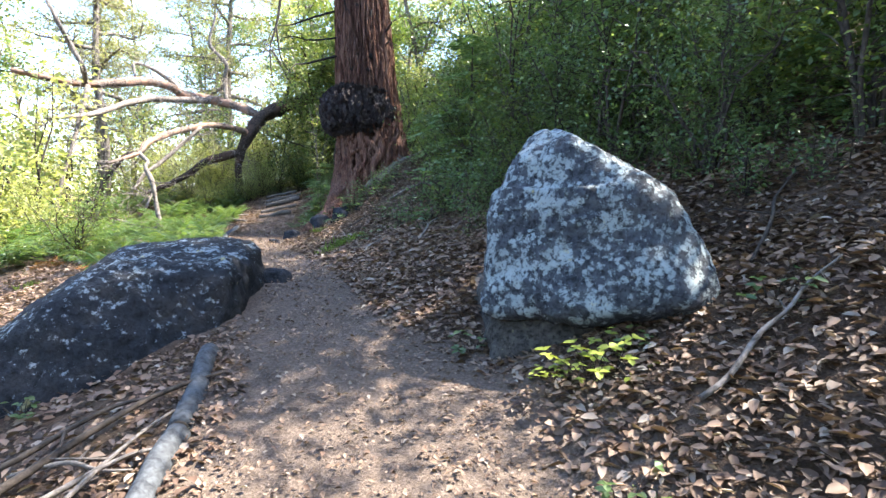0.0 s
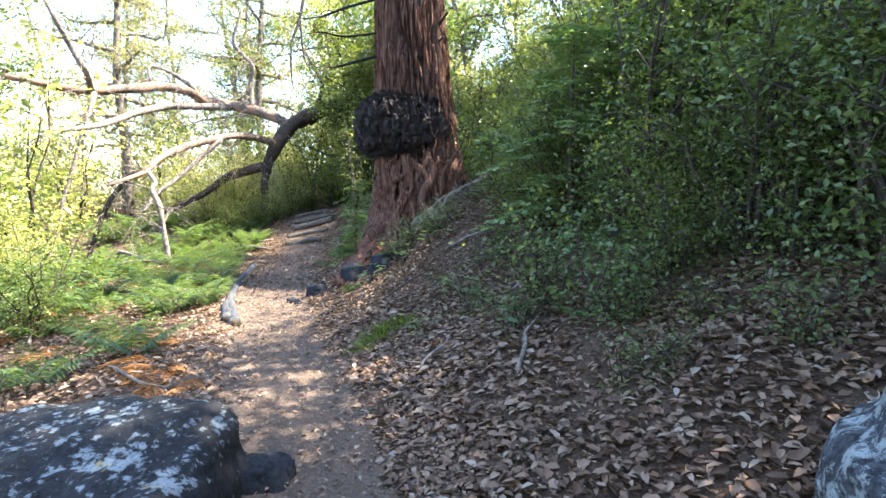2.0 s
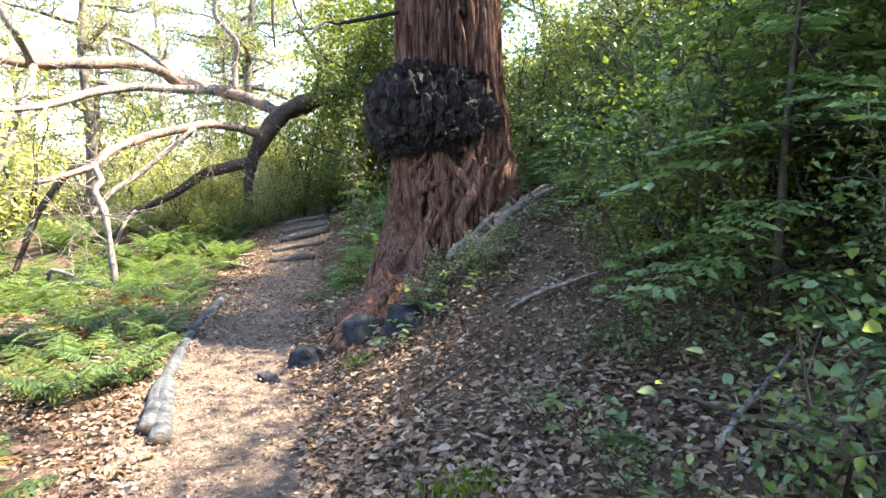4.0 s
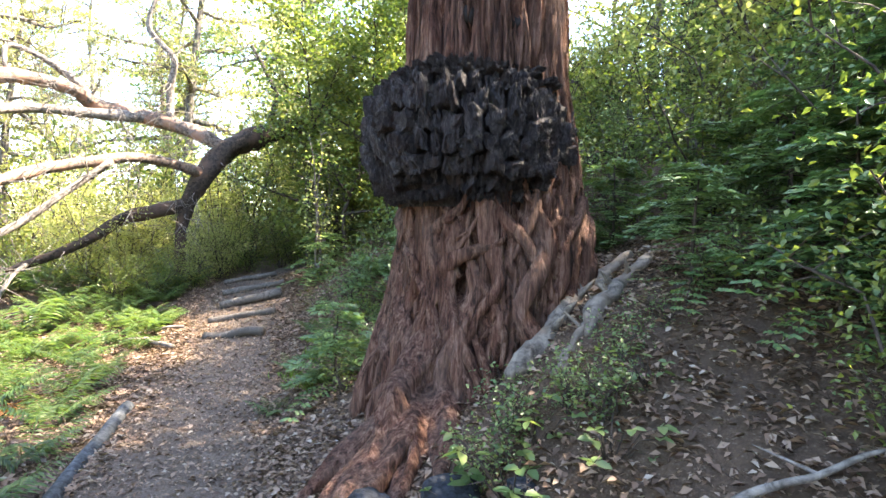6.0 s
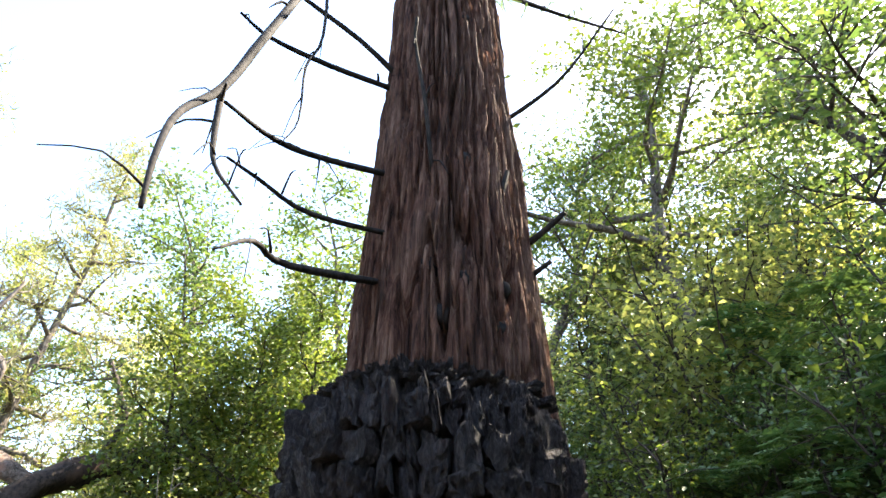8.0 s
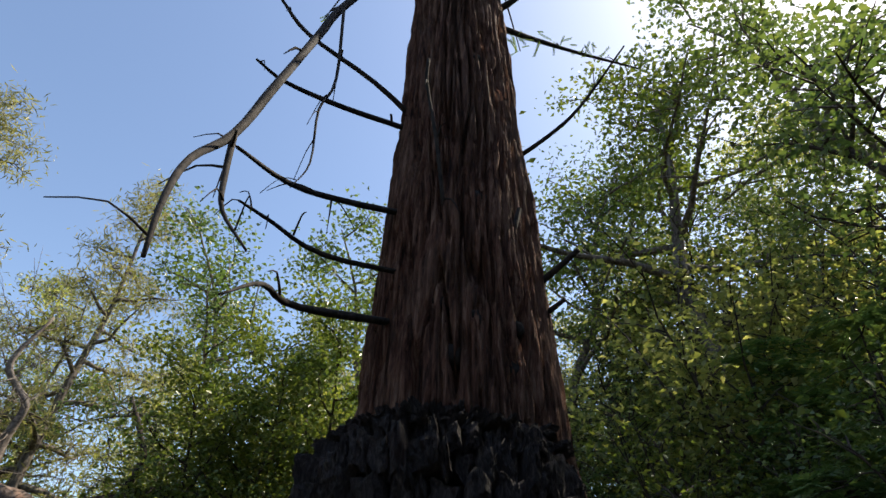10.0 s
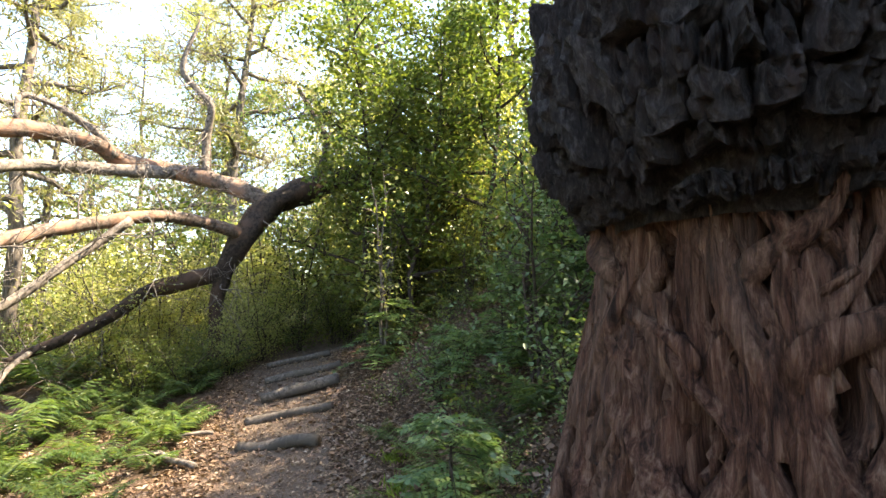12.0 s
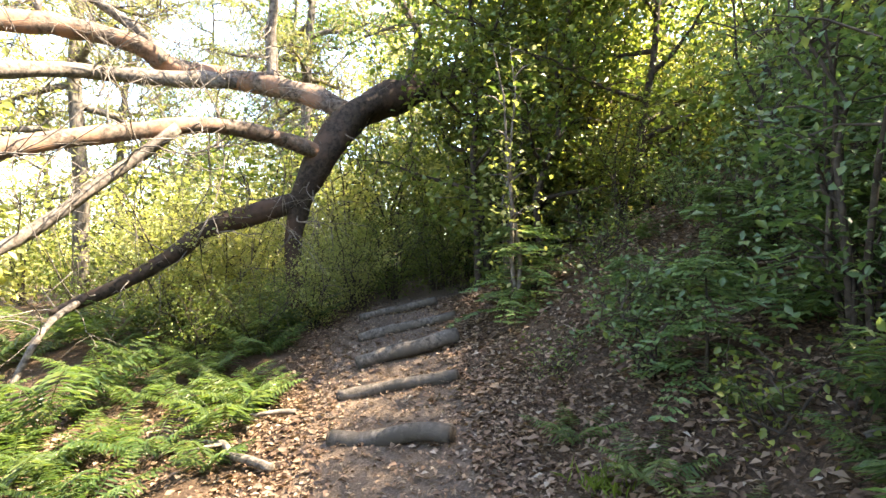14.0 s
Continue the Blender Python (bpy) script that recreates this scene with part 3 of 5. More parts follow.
for row, (z, tall, out, narrow, broad) in enumerate(((2.7, .07, -.03, .035, .08), (2.77, .09, .0, .045, .1), (2.865, .12, .02, .05, .13), (2.975, .13, .03, .06, .15), (3.095, .14, .032, .06, .16), (3.22, .15, .026, .045, .13), (3.335, .12, .008, .035, .1), (3.405, .035, .03, .04, .12), (3.43, .028, .012, .04, .1), (3.455, .026, -.02, .03, .1), (3.48, .03, -.05, .02, .06), (3.505, .04, -.08, .015, .04))):
    a = rng.uniform(0, 0.2)
    end = a + 2 * math.pi
    while a < end:
        wide = rng.uniform(narrow * 0.75, broad)
        high = tall * (rng.uniform(1.3, 1.6) if 1 < row < 6 and rng.random() < 0.06 else rng.uniform(.82, 1.08))
        r = burl_radius(a, z) + out + rng.choice((-0.06, -0.03, -0.01, 0.01, 0.025)) + rng.uniform(-0.015, 0.015)
        step = wide / r
        c = a + step / 2
        a += step * 0.97
        if 30 < math.degrees(c) % 360 < 150:
            continue
        zz = z + rng.uniform(-0.016, 0.016) + 0.028 * noise.noise((math.cos(c) * 2.2, math.sin(c) * 2.2, row * 0.5))
        ob = new("bark_block", block_meshes[rng.randrange(10)])
        ob.parent = burl
        ob.location = (math.cos(c) * r, math.sin(c) * r, zz - BURL.z)
        ob.rotation_euler = (rng.uniform(-.14, .14), 0.1 + rng.uniform(-.2, .2) - (z - 3.05) * 0.6, c + rng.uniform(-.22, .22))
        ob.scale = (rng.uniform(.1, .15), wide * rng.uniform(.84, 1.0), high * rng.uniform(.85, 1.0))

# fibrous ropes of bark running up into the burl and down the roots
rng = random.Random(12)
for i in range(46):
    a = math.radians(rng.uniform(165, 375))
    z0 = rng.uniform(0.9, 2.1)
    z1 = z0 + rng.uniform(0.5, 1.1)
    pts, rad = [], []
    drift = rng.uniform(-0.7, 0.7)
    thick = rng.uniform(0.024, 0.055)
    for k in range(8):
        u = k / 7
        z = min(z0 + (z1 - z0) * u, 2.72)
        b = a + drift * u * 0.6 + 0.1 * math.sin(u * 6 + i)
        r = trunk_radius(b, z) + 0.004
        pts.append((math.cos(b) * r + float(lerp(z, LEAN_X)), math.sin(b) * r, z))
        rad.append(thick * (0.35 + math.sin(math.pi * min(max(u, 0.05), 0.95))))
    g = Geo()
    g.tube(pts, rad, 9, 4, 0.8, i)
    g.link("bark_rope", M_CEDAR, cedar)

# surface roots that run down to the trail, each a ridged strand
for i, (foot, thick) in enumerate([((-2.32, 9.9), .15), ((-2.5, 10.25), .12), ((-2.05, 10.1), .12), ((-2.62, 10.6), .1), ((-1.8, 10.15), .09), ((-2.2, 9.75), .08), ((-2.45, 11.0), .1)]):
    start = Vector((-1.75 + .1 * (i % 3 - 1), 11.1, 1.85 - .08 * i))
    pts, rad = [], []
    for k in range(8):
        u = k / 7
        x, y = start.x + (foot[0] - start.x) * u ** .8, start.y + (foot[1] - start.y) * u
        z = max(start.z + (hz(*foot) - start.z) * u ** .55, hz(x, y) - .02 * u) + .03 * math.sin(u * 9 + i) * (1 - u)
        pts.append(((x + 1.342) / 1.055, (y - 11.53) / 1.055, (z + .13) / 1.055))
        rad.append(thick * (1.25 - .85 * u) * min(1.0, .35 + 2.2 * u))
    g = Geo()
    g.tube(pts, rad, 30, 7, .95, i * 3.7)
    g.link("root", M_CEDAR, cedar)

# twisted strands squeezed out under the burl
for i in range(34):
    a = math.radians(rng.uniform(175, 365))
    z1 = rng.uniform(2.35, 2.74)
    z0 = z1 - rng.uniform(0.25, 0.7)
    drift = rng.choice((-1, 1)) * rng.uniform(0.15, 0.55)
    thick = rng.uniform(0.016, 0.042)
    pts, rad = [], []
    for k in range(8):
        u = k / 7
        z = z0 + (z1 - z0) * u
        b = a + drift * u * u + 0.07 * math.sin(u * 7 + i * 1.3)
        r = trunk_radius(b, z) - 0.002 + 0.03 * u
        pts.append((math.cos(b) * r + float(lerp(z, LEAN_X)), math.sin(b) * r, z))
        rad.append(thick * (0.3 + math.sin(math.pi * min(max(u, 0.05), 0.85))))
    g = Geo()
    g.tube(pts, rad, 8, 3, 0.9, i + 50)
    g.link("bark_rope", M_CEDAR, cedar)


# dead branches and sparse sprays on the cedar's trunk, places in the world
def cedar_branch(pts, r0, r1, seed, twigs=3, spray=0):
    rg = random.Random(seed)
    p = np.array(pts, dtype=float) - np.array((TREE.x, TREE.y, 0))
    n = len(p)
    rad = np.linspace(r0, r1, n)
    g = Geo()
    g.tube(p, rad, 7, 4, 0.25, seed)
    ends = [p[-1]]
    for k in range(twigs):
        i = rg.randrange(1, n)
        u = rg.random()
        q = p[i - 1] + (p[i] - p[i - 1]) * u
        d = unit(np.array([rg.uniform(-1, 0.6), rg.uniform(-1, 0.4), rg.uniform(-0.8, 0.6)]))
        ln = rg.uniform(0.08, 0.26)
        g.tube([q, q + d * ln * 0.5 + np.array((0, 0, 0.03)), q + d * ln + np.array((0, 0, -0.05))], [rad[i] * 0.5 + .002, rad[i] * 0.35 + .001, 0.002], 4, 2)
        ends.append(q + d * ln)
    br = g.link("branch", M_DEADBRANCH, cedar, True, "bare dead branch darkened to a silhouette")
    if spray:
        s = Geo()
        for q0 in ends:
            for k in range(spray):
                q = q0 + np.array([rg.gauss(0, 0.05) for _ in range(3)])
                d = unit(np.array([rg.uniform(-1, 1), rg.uniform(-1, 1), rg.uniform(-0.8, 0.4)]))
                m = 30
                tt = np.linspace(0, 1, m)[:, None]
                side = unit(np.cross(d, (0.2, 0.1, 1)))
                sg = np.where(np.arange(m) % 2 == 0, 1, -1)[:, None]
                s.tube([q, q + d * 0.16], [.002, .001], 3, 1)
                s.leaves(q + d * tt * 0.16, d * 1.2 + side * sg, np.tile((0, 0, 1), (m, 1)), 0.024, 0.007, 0.1, False)
        tagged(s.link("foliage_spray", M_CONIFER, br), kind="stuff")


for k, (pts, r0, r1, tw, sp) in enumerate([
        ([(-1.9, 10.95, 4.15), (-2.51, 10.4, 3.85), (-2.65, 10.1, 3.76), (-2.73, 9.8, 3.52)], .024, .004, 3, 0),
        ([(-1.85, 10.95, 4.95), (-2.44, 10.6, 4.68), (-2.7, 10.3, 4.48), (-2.89, 10.0, 4.36)], .024, .008, 4, 0),
        ([(-1.85, 10.85, 4.42), (-2.46, 10.6, 4.29), (-2.74, 10.4, 4.3), (-2.86, 10.2, 4.23)], .018, .006, 4, 0),
        ([(-1.9, 11.05, 5.85), (-2.53, 10.8, 5.68), (-2.91, 10.6, 5.57), (-3.07, 10.4, 5.48)], .024, .008, 3, 0),
        ([(-1.85, 11.05, 5.85), (-2.36, 10.9, 6.15), (-2.9, 10.8, 6.41), (-3.17, 10.7, 6.66)], .024, .012, 3, 0),
        ([(-1.95, 11.0, 8.9), (-2.62, 10.6, 6.72), (-2.76, 10.4, 5.86), (-2.84, 10.1, 4.93), (-2.89, 9.9, 4.34), (-2.94, 9.7, 3.98), (-2.89, 9.5, 3.64), (-2.84, 9.4, 3.37)], .036, .006, 5, 0),
        ([(-2.89, 9.9, 4.34), (-2.84, 9.8, 4.02), (-2.78, 9.7, 3.78), (-2.65, 9.6, 3.57)], .016, .004, 5, 0),
        ([(-2.66, 10.5, 6.37), (-2.59, 10.4, 5.45), (-2.64, 10.35, 5.1), (-2.61, 10.3, 4.64), (-2.66, 10.2, 4.36)], .012, .003, 5, 0),
        ([(-1.42, 11.0, 5.5), (-1.07, 10.7, 5.71), (-.88, 10.5, 5.88), (-.63, 10.2, 6.28)], .022, .006, 3, 0),
        ([(-1.25, 10.9, 4.45), (-1.16, 10.7, 4.47), (-1.05, 10.5, 4.55)], .028, .016, 0, 0), ([(-1.25, 10.9, 4.2), (-1.12, 10.6, 4.26)], .02, .014, 0, 0),
        ([(-1.5, 11.0, 7.5), (-1.18, 10.8, 7.72), (-.88, 10.6, 8.08)], .04, .02, 3, 0), ([(-1.84, 10.58, 4.72), (-1.92, 10.5, 5.19), (-2.02, 10.45, 5.68), (-2.03, 10.4, 5.87)], .012, .012, 3, 0),
        ([(-1.45, 10.62, 4.5), (-1.4, 10.5, 4.78)], .03, .015, 0, 0), ([(-1.2, 11.3, 8.0), (-.3, 11.6, 8.4), (.6, 11.5, 8.2)], .035, .01, 8, 4)]):
    cedar_branch(pts, r0, r1, 40 + k, tw, sp)
rg = random.Random(77)
for k in range(34):
    z = 10.0 + 12.2 * (k + rg.random()) / 34
    a = k * 2.39996 + rg.uniform(-.3, .3)
    ln = (2.9 - (z - 10) * 0.17) * rg.uniform(.75, 1.1)
    cx = TREE.x + float(lerp(z, LEAN_X))
    pts = [(cx + math.cos(a) * ln * u, TREE.y + math.sin(a) * ln * u, z + ln * (.25 * u - .45 * u * u)) for u in (0, .33, .66, 1.0)]
    cedar_branch(pts, .035, .008, 200 + k, 13, 2)
for k, (deg, z) in enumerate([(262, 4.02), (240, 4.1), (266, 4.85), (290, 4.0), (255, 5.6), (275, 6.3), (300, 5.2), (248, 3.8), (285, 3.75)]):
    a = math.radians(deg)
    r = trunk_radius(a, z) - 0.01
    g = Geo()
    p = np.array((math.cos(a) * r + float(lerp(z, LEAN_X)), math.sin(a) * r, z))
    o = np.array((math.cos(a), math.sin(a), 0.12))
    g.tube([p - o * 0.05, p + o * 0.004, p + o * 0.02, p + o * 0.028], [0.06, 0.046, 0.028, 0.006], 9, 1, 0.9, k)
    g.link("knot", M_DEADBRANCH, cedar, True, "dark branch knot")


# ---- the leaning madrone with its limbs ----
madrone = empty("madrone_tree", (-6.45, 18.2, 0), 0, "leaning madrone with bare peeling limbs stretched over the slope", "tree")
O = np.array((-6.45, 18.2, 0.0))


def limb(name, pts, mat, seed, fine=0, parent=None, label="", sides=10):
    a = np.array(pts, dtype=float)
    g = Geo()
    g.tube(a[:, :3] - O, a[:, 3] * 1.15, sides, 4, 0.4, seed)
    ob = g.link(name, mat, parent or madrone, True, label)
    if fine:
        rg = random.Random(seed)
        t = Geo()
        for _ in range(fine * 2):
            i = rg.randrange(0, len(a) - 1)
            p = a[i, :3] + (a[i + 1, :3] - a[i, :3]) * rg.random() - O
            d = unit(np.array((rg.uniform(-1, 0.6), rg.uniform(-1, 0.5), rg.uniform(-1.0, 1.0))))
            ln, r = rg.uniform(0.4, 1.5), rg.uniform(0.004, 0.013)
            path = [p]
            for k in range(4):
                d = unit(d + np.array([rg.uniform(-0.5, 0.5) for _ in range(3)]))
                path.append(path[-1] + d * ln / 4)
            t.tube(path, [r, r * .8, r * .6, r * .45, 0.003], 4, 2)
            for k in range(3):
                d2 = unit(d + np.array([rg.uniform(-1, 1) for _ in range(3)]))
                q = path[rg.randrange(1, 5)]
                t.tube([q, q + d2 * ln * .18 + np.array((0, 0, .03)), q + d2 * ln * .4], [r * .5, r * .4, 0.002], 3, 1)
        tagged(t.link("twig", M_DEADWOOD, ob, True, "bare grey twigs"), kind="stuff")
    return ob


limb("trunk", [(-6.5, 18.4, 1.0, .13), (-6.47, 18.2, 2.2, .085), (-6.37, 18.2, 2.89, .12), (-6.12, 18.3, 3.46, .16), (-5.85, 18.5, 3.96, .19), (-5.41, 18.9, 4.3, .18), (-4.77, 19.5, 4.66, .18), (-4.1, 20.1, 4.85, .19), (-3.2, 21.0, 4.9, .2), (-2.2, 22.0, 4.7, .21), (-1.3, 22.9, 4.3, .23), (-.5, 23.6, 3.3, .27)], M_MADRONE_SHADED, 1, 44, None, "", 14)
limb("limb", [(-5.85, 18.5, 4.05, .14), (-6.4, 18.5, 4.33, .13), (-7.33, 18.5, 4.58, .12), (-8.01, 18.2, 4.66, .12), (-8.31, 17.8, 4.86, .11), (-8.75, 17.3, 4.92, .1), (-9.13, 16.4, 4.71, .1), (-9.62, 15.4, 4.51, .08), (-10.4, 14.2, 4.6, .05)], M_MADRONE, 2, 34)
limb("limb", [(-7.3, 18.5, 4.56, .1), (-8.07, 18.0, 4.48, .085), (-8.54, 17.5, 4.45, .08), (-8.83, 16.6, 4.22, .075), (-8.99, 15.8, 3.91, .07), (-9.12, 15.0, 3.63, .06), (-9.4, 13.8, 3.4, .03)], M_DEADWOOD, 3, 30)
limb("limb", [(-6.15, 18.25, 3.5, .09), (-6.47, 17.6, 3.61, .08), (-6.75, 17.0, 3.59, .07), (-7.0, 16.5, 3.48, .07), (-7.32, 15.8, 3.26, .07), (-7.44, 15.2, 3.06, .065), (-7.53, 14.7, 2.84, .06), (-7.47, 14.2, 2.58, .05), (-7.7, 13.3, 2.3, .03)], M_MADRONE, 4, 30)
limb("limb", [(-6.86, 16.5, 3.47, .05), (-7.17, 16.2, 3.09, .05), (-7.57, 15.7, 2.52, .05), (-7.85, 15.2, 2.13, .04), (-7.94, 14.8, 1.72, .03)], M_DEADWOOD, 5, 8)
limb("limb", [(-6.42, 18.2, 2.9, .12), (-6.98, 18.0, 2.72, .115), (-7.4, 17.8, 2.55, .1), (-7.91, 17.5, 2.11, .075), (-8.62, 17.2, 1.73, .06), (-8.8, 17.0, 1.63, .04)], M_MADRONE_SHADED, 6, 14, None, "drooping lower limb with bark darkened as in shade")
limb("limb", [(-8.6, 17.2, 1.75, .035), (-8.48, 16.6, 1.5, .03), (-8.5, 16.2, .84, .025), (-8.42, 16.2, .4, .02)], M_DEADWOOD, 7, 4)
limb("limb", [(-6.86, 18.5, 4.45, .07), (-6.89, 18.5, 5.15, .06), (-6.78, 18.4, 5.65, .055), (-7.01, 18.4, 5.93, .045), (-7.24, 18.3, 6.3, .04), (-7.0, 18.4, 7.2, .02)], M_DEADWOOD, 8, 18)
limb("limb", [(-5.22, 19.2, 4.55, .055), (-5.07, 19.3, 5.24, .05), (-5.22, 19.3, 5.63, .045), (-5.6, 19.3, 6.3, .03)], M_TWIG, 9, 6)
limb("limb", [(-8.07, 18.0, 4.7, .05), (-8.31, 17.8, 5.07, .05), (-8.73, 17.5, 5.36, .04), (-9.02, 17.2, 5.42, .035), (-8.9, 17.0, 5.0, .03)], M_DEADWOOD, 10, 10)
limb("limb", [(-7.45, 14.2, 2.6, .045), (-7.75, 14.1, 2.5, .045), (-8.24, 14.0, 1.84, .04), (-8.48, 13.8, 1.01, .035), (-8.62, 13.6, .3, .03)], M_TWIG, 11, 8)
limb("limb", [(-7.48, 14.3, 2.6, .04), (-7.0, 13.75, 2.35, .04), (-6.93, 13.5, 2.2, .04), (-6.78, 13.45, 1.9, .045), (-6.7, 13.45, 1.34, .045), (-6.66, 13.42, .82, .045), (-7.04, 13.4, .8, .035), (-7.6, 13.4, .98, .028), (-7.83, 13.4, .66, .022), (-8.84, 13.4, .65, .012)], M_DEADWOOD, 12, 8)
limb("limb", [(-9.3, 15.4, 4.45, .05), (-9.4, 14.8, 2.94, .045), (-9.61, 14.6, 2.05, .04), (-9.69, 14.4, 1.16, .035), (-9.99, 14.0, .1, .03)], M_DEADWOOD, 13, 12)
limb("limb", [(-9.5, 15.6, 4.5, .06), (-8.85, 14.5, 4.72, .055), (-8.99, 14.3, 5.19, .05), (-9.03, 14.0, 5.6, .045), (-9.3, 13.6, 6.6, .02)], M_DEADWOOD, 14, 18)

# the grey fallen branches against the cedar
def fallen(p, q, radius, label, seed):
    """A rough, knobbly dead branch that lies on the slope, broken at both ends."""
    rg = random.Random(seed)
    base = empty("fallen_branch", p, 0, label, "fallen branch")
    n = 12
    pts, rad = [], []
    for i in range(n):
        u = i / (n - 1)
        x, y = p[0] + (q[0] - p[0]) * u + rg.gauss(0, .012), p[1] + (q[1] - p[1]) * u + rg.gauss(0, .012)
        z = max(p[2] + (q[2] - p[2]) * u + rg.gauss(0, .01), hz(x, y) + radius * .4)
        pts.append(np.array((x - p[0], y - p[1], z - p[2])))
        rad.append(radius * rg.uniform(.7, 1.2) * (1 - .25 * u) * (.45 if i in (0, n - 1) else 1))
    g = Geo()
    g.tube(pts, rad, 12, 3, .55, seed)
    g.link("log_body", M_MOTTLED, base)
    for k in range(5):
        a = pts[rg.randrange(2, n - 1)]
        d = unit(np.array((rg.uniform(-1, 1), rg.uniform(-1, .2), rg.uniform(.2, 1))))
        s = Geo()
        s.tube([a, a + d * (radius + .03), a + d * (radius + rg.uniform(.05, .16))], [radius * .4, radius * .3, .004], 6, 2, .3, k)
        s.link("branch_stub", M_MOTTLED, base)


fallen((-1.43, 10.55, 1.66), (-0.36, 11.6, 2.2), .07, "rough grey dead branch lying against the cedar's roots", 3)
fallen((-1.0, 10.55, 1.62), (-.27, 11.4, 2.14), .058, "broken mottled dead branch lying beside the cedar", 6)
fallen((-1.2, 10.45, 1.55), (-.75, 10.8, 1.85), .035, "short broken piece of dead branch at the cedar's foot", 9)


# ---- plant builders ----
def crown_leaves(g, rs, centres, spread, per, size, full, flat=0.5):
    """Leaf clusters round the twig ends."""
    c = np.repeat(np.asarray(centres), per, axis=0)
    k = len(c)
    p = c + rs.normal(0, 1, (k, 3)) * np.array((spread, spread, spread * 0.75))
    d = rs.normal(0, 1, (k, 3))
    d[:, 2] = d[:, 2] * 0.5 - 0.2
    nrm = rs.normal(0, 1, (k, 3)) * flat + np.array((0, 0, 1.0))
    ln = size * rs.uniform(0.65, 1.25, k)
    g.leaves(p, d, nrm, ln, ln * rs.uniform(0.5, 0.72, k), 0.22, full, 0.12)


def shrub(label, tall, wide, stems, leaf, mat, per, seed, bark=M_TWIG, spread=0.14, name="shrub", full=True, per_twig=False):
    rg, rs = random.Random(seed), np.random.RandomState(seed)
    base = empty(name, (0, 0, -50), 0, label, "shrub")
    w, tips = Geo(), []
    for s in range(stems):
        a = rg.uniform(0, 6.283)
        reach = wide * rg.uniform(0.2, 1.0)
        top = tall * rg.uniform(0.55, 1.05)
        p = [np.array((math.cos(a) * 0.05, math.sin(a) * 0.05, -0.1))]
        for k in range(1, 6):
            u = k / 5
            p.append(np.array((math.cos(a) * reach * u ** 1.3, math.sin(a) * reach * u ** 1.3, top * u)) + np.array([rg.gauss(0, 0.05) for _ in range(3)]))
        r = 0.006 + 0.007 * tall
        if full or per_twig or s % 3 == 0:
            w.tube(p, [r, r * .85, r * .7, r * .5, r * .35, 0.003], 5 if full or per_twig else 3, 1, caps=False)
        tips.append(p[5])
        for k in range(int(4 + 3 * tall)):
            u = rg.uniform(0.08, 1.0)
            i = min(int(u * 5), 4)
            q = p[i] + (p[i + 1] - p[i]) * (u * 5 - i)
            d = unit(np.array((rg.uniform(-1, 1), rg.uniform(-1, 1), rg.uniform(-0.1, 0.7))))
            ln = rg.uniform(0.25, 0.55) * (0.35 + wide * 0.5)
            if full or per_twig:
                w.tube([q, q + d * ln * .5 + np.array((0, 0, .03)), q + d * ln], [r * .4, r * .3, 0.002], 3, 1, caps=False)
            tips += [q + d * ln * 0.5, q + d * ln * 0.75, q + d * ln]
    tagged(w.link("branchwork", bark, base), kind="stuff")
    g = Geo()
    crown_leaves(g, rs, tips, spread, per, leaf, full)
    tagged(g.link("foliage", mat, base), kind="stuff")
    return base


def conifer_shrub(label, tall, wide, seed, mat=M_CONIFER):
    """A young conifer with drooping flat sprays."""
    rg = random.Random(seed)
    base = empty("young_conifer", (0, 0, -50), 0, label, "shrub")
    w, g = Geo(), Geo()
    w.tube([(0, 0, -0.1), (0.02, 0, tall * .5), (0, 0.03, tall)], [0.012 + .008 * tall, .01 + .004 * tall, .004], 6, 3)
    for k in range(int(30 * tall)):
        z = tall * rg.uniform(0.06, 0.98)
        a = rg.uniform(0, 6.283)
        ln = wide * (1.05 - 0.75 * z / tall) * rg.uniform(0.6, 1.1)
        o = np.array((math.cos(a), math.sin(a), 0))
        pts = [np.array((0, 0, z)) + o * ln * u + np.array((0, 0, 0.16 * ln * u - 0.38 * ln * u * u)) for u in np.linspace(0, 1, 5)]
        w.tube(pts[::2], [.006, .004, .002], 3, 1, caps=False)
        sd = np.array((-o[1], o[0], 0))
        for u in np.linspace(0.2, 1.0, 7):
            c = np.array((0, 0, z)) + o * ln * u + np.array((0, 0, 0.16 * ln * u - 0.38 * ln * u * u))
            for sg in (-1, 1):
                tw = unit(o * 0.7 + sd * sg + np.array((0, 0, rg.uniform(-.35, .05))))
                tl = 0.16 * (1.15 - u * 0.7) * (0.6 + wide * 0.6)
                m = 6
                q = c + tw * (np.linspace(0.15, 1, m)[:, None] * tl)
                sn = np.where(np.arange(m) % 2 == 0, 1, -1)[:, None]
                pr = unit(np.cross(tw, (0, 0, 1)))
                g.leaves(q, tw + pr * sn * 1.1, np.tile((rg.uniform(-.7, .7), rg.uniform(-.7, .7), 1.0), (m, 1)), 0.064, 0.034, 0.1, False)
    tagged(w.link("branchwork", M_TWIG, base), kind="stuff")
    tagged(g.link("foliage", mat, base), kind="stuff")
    return base


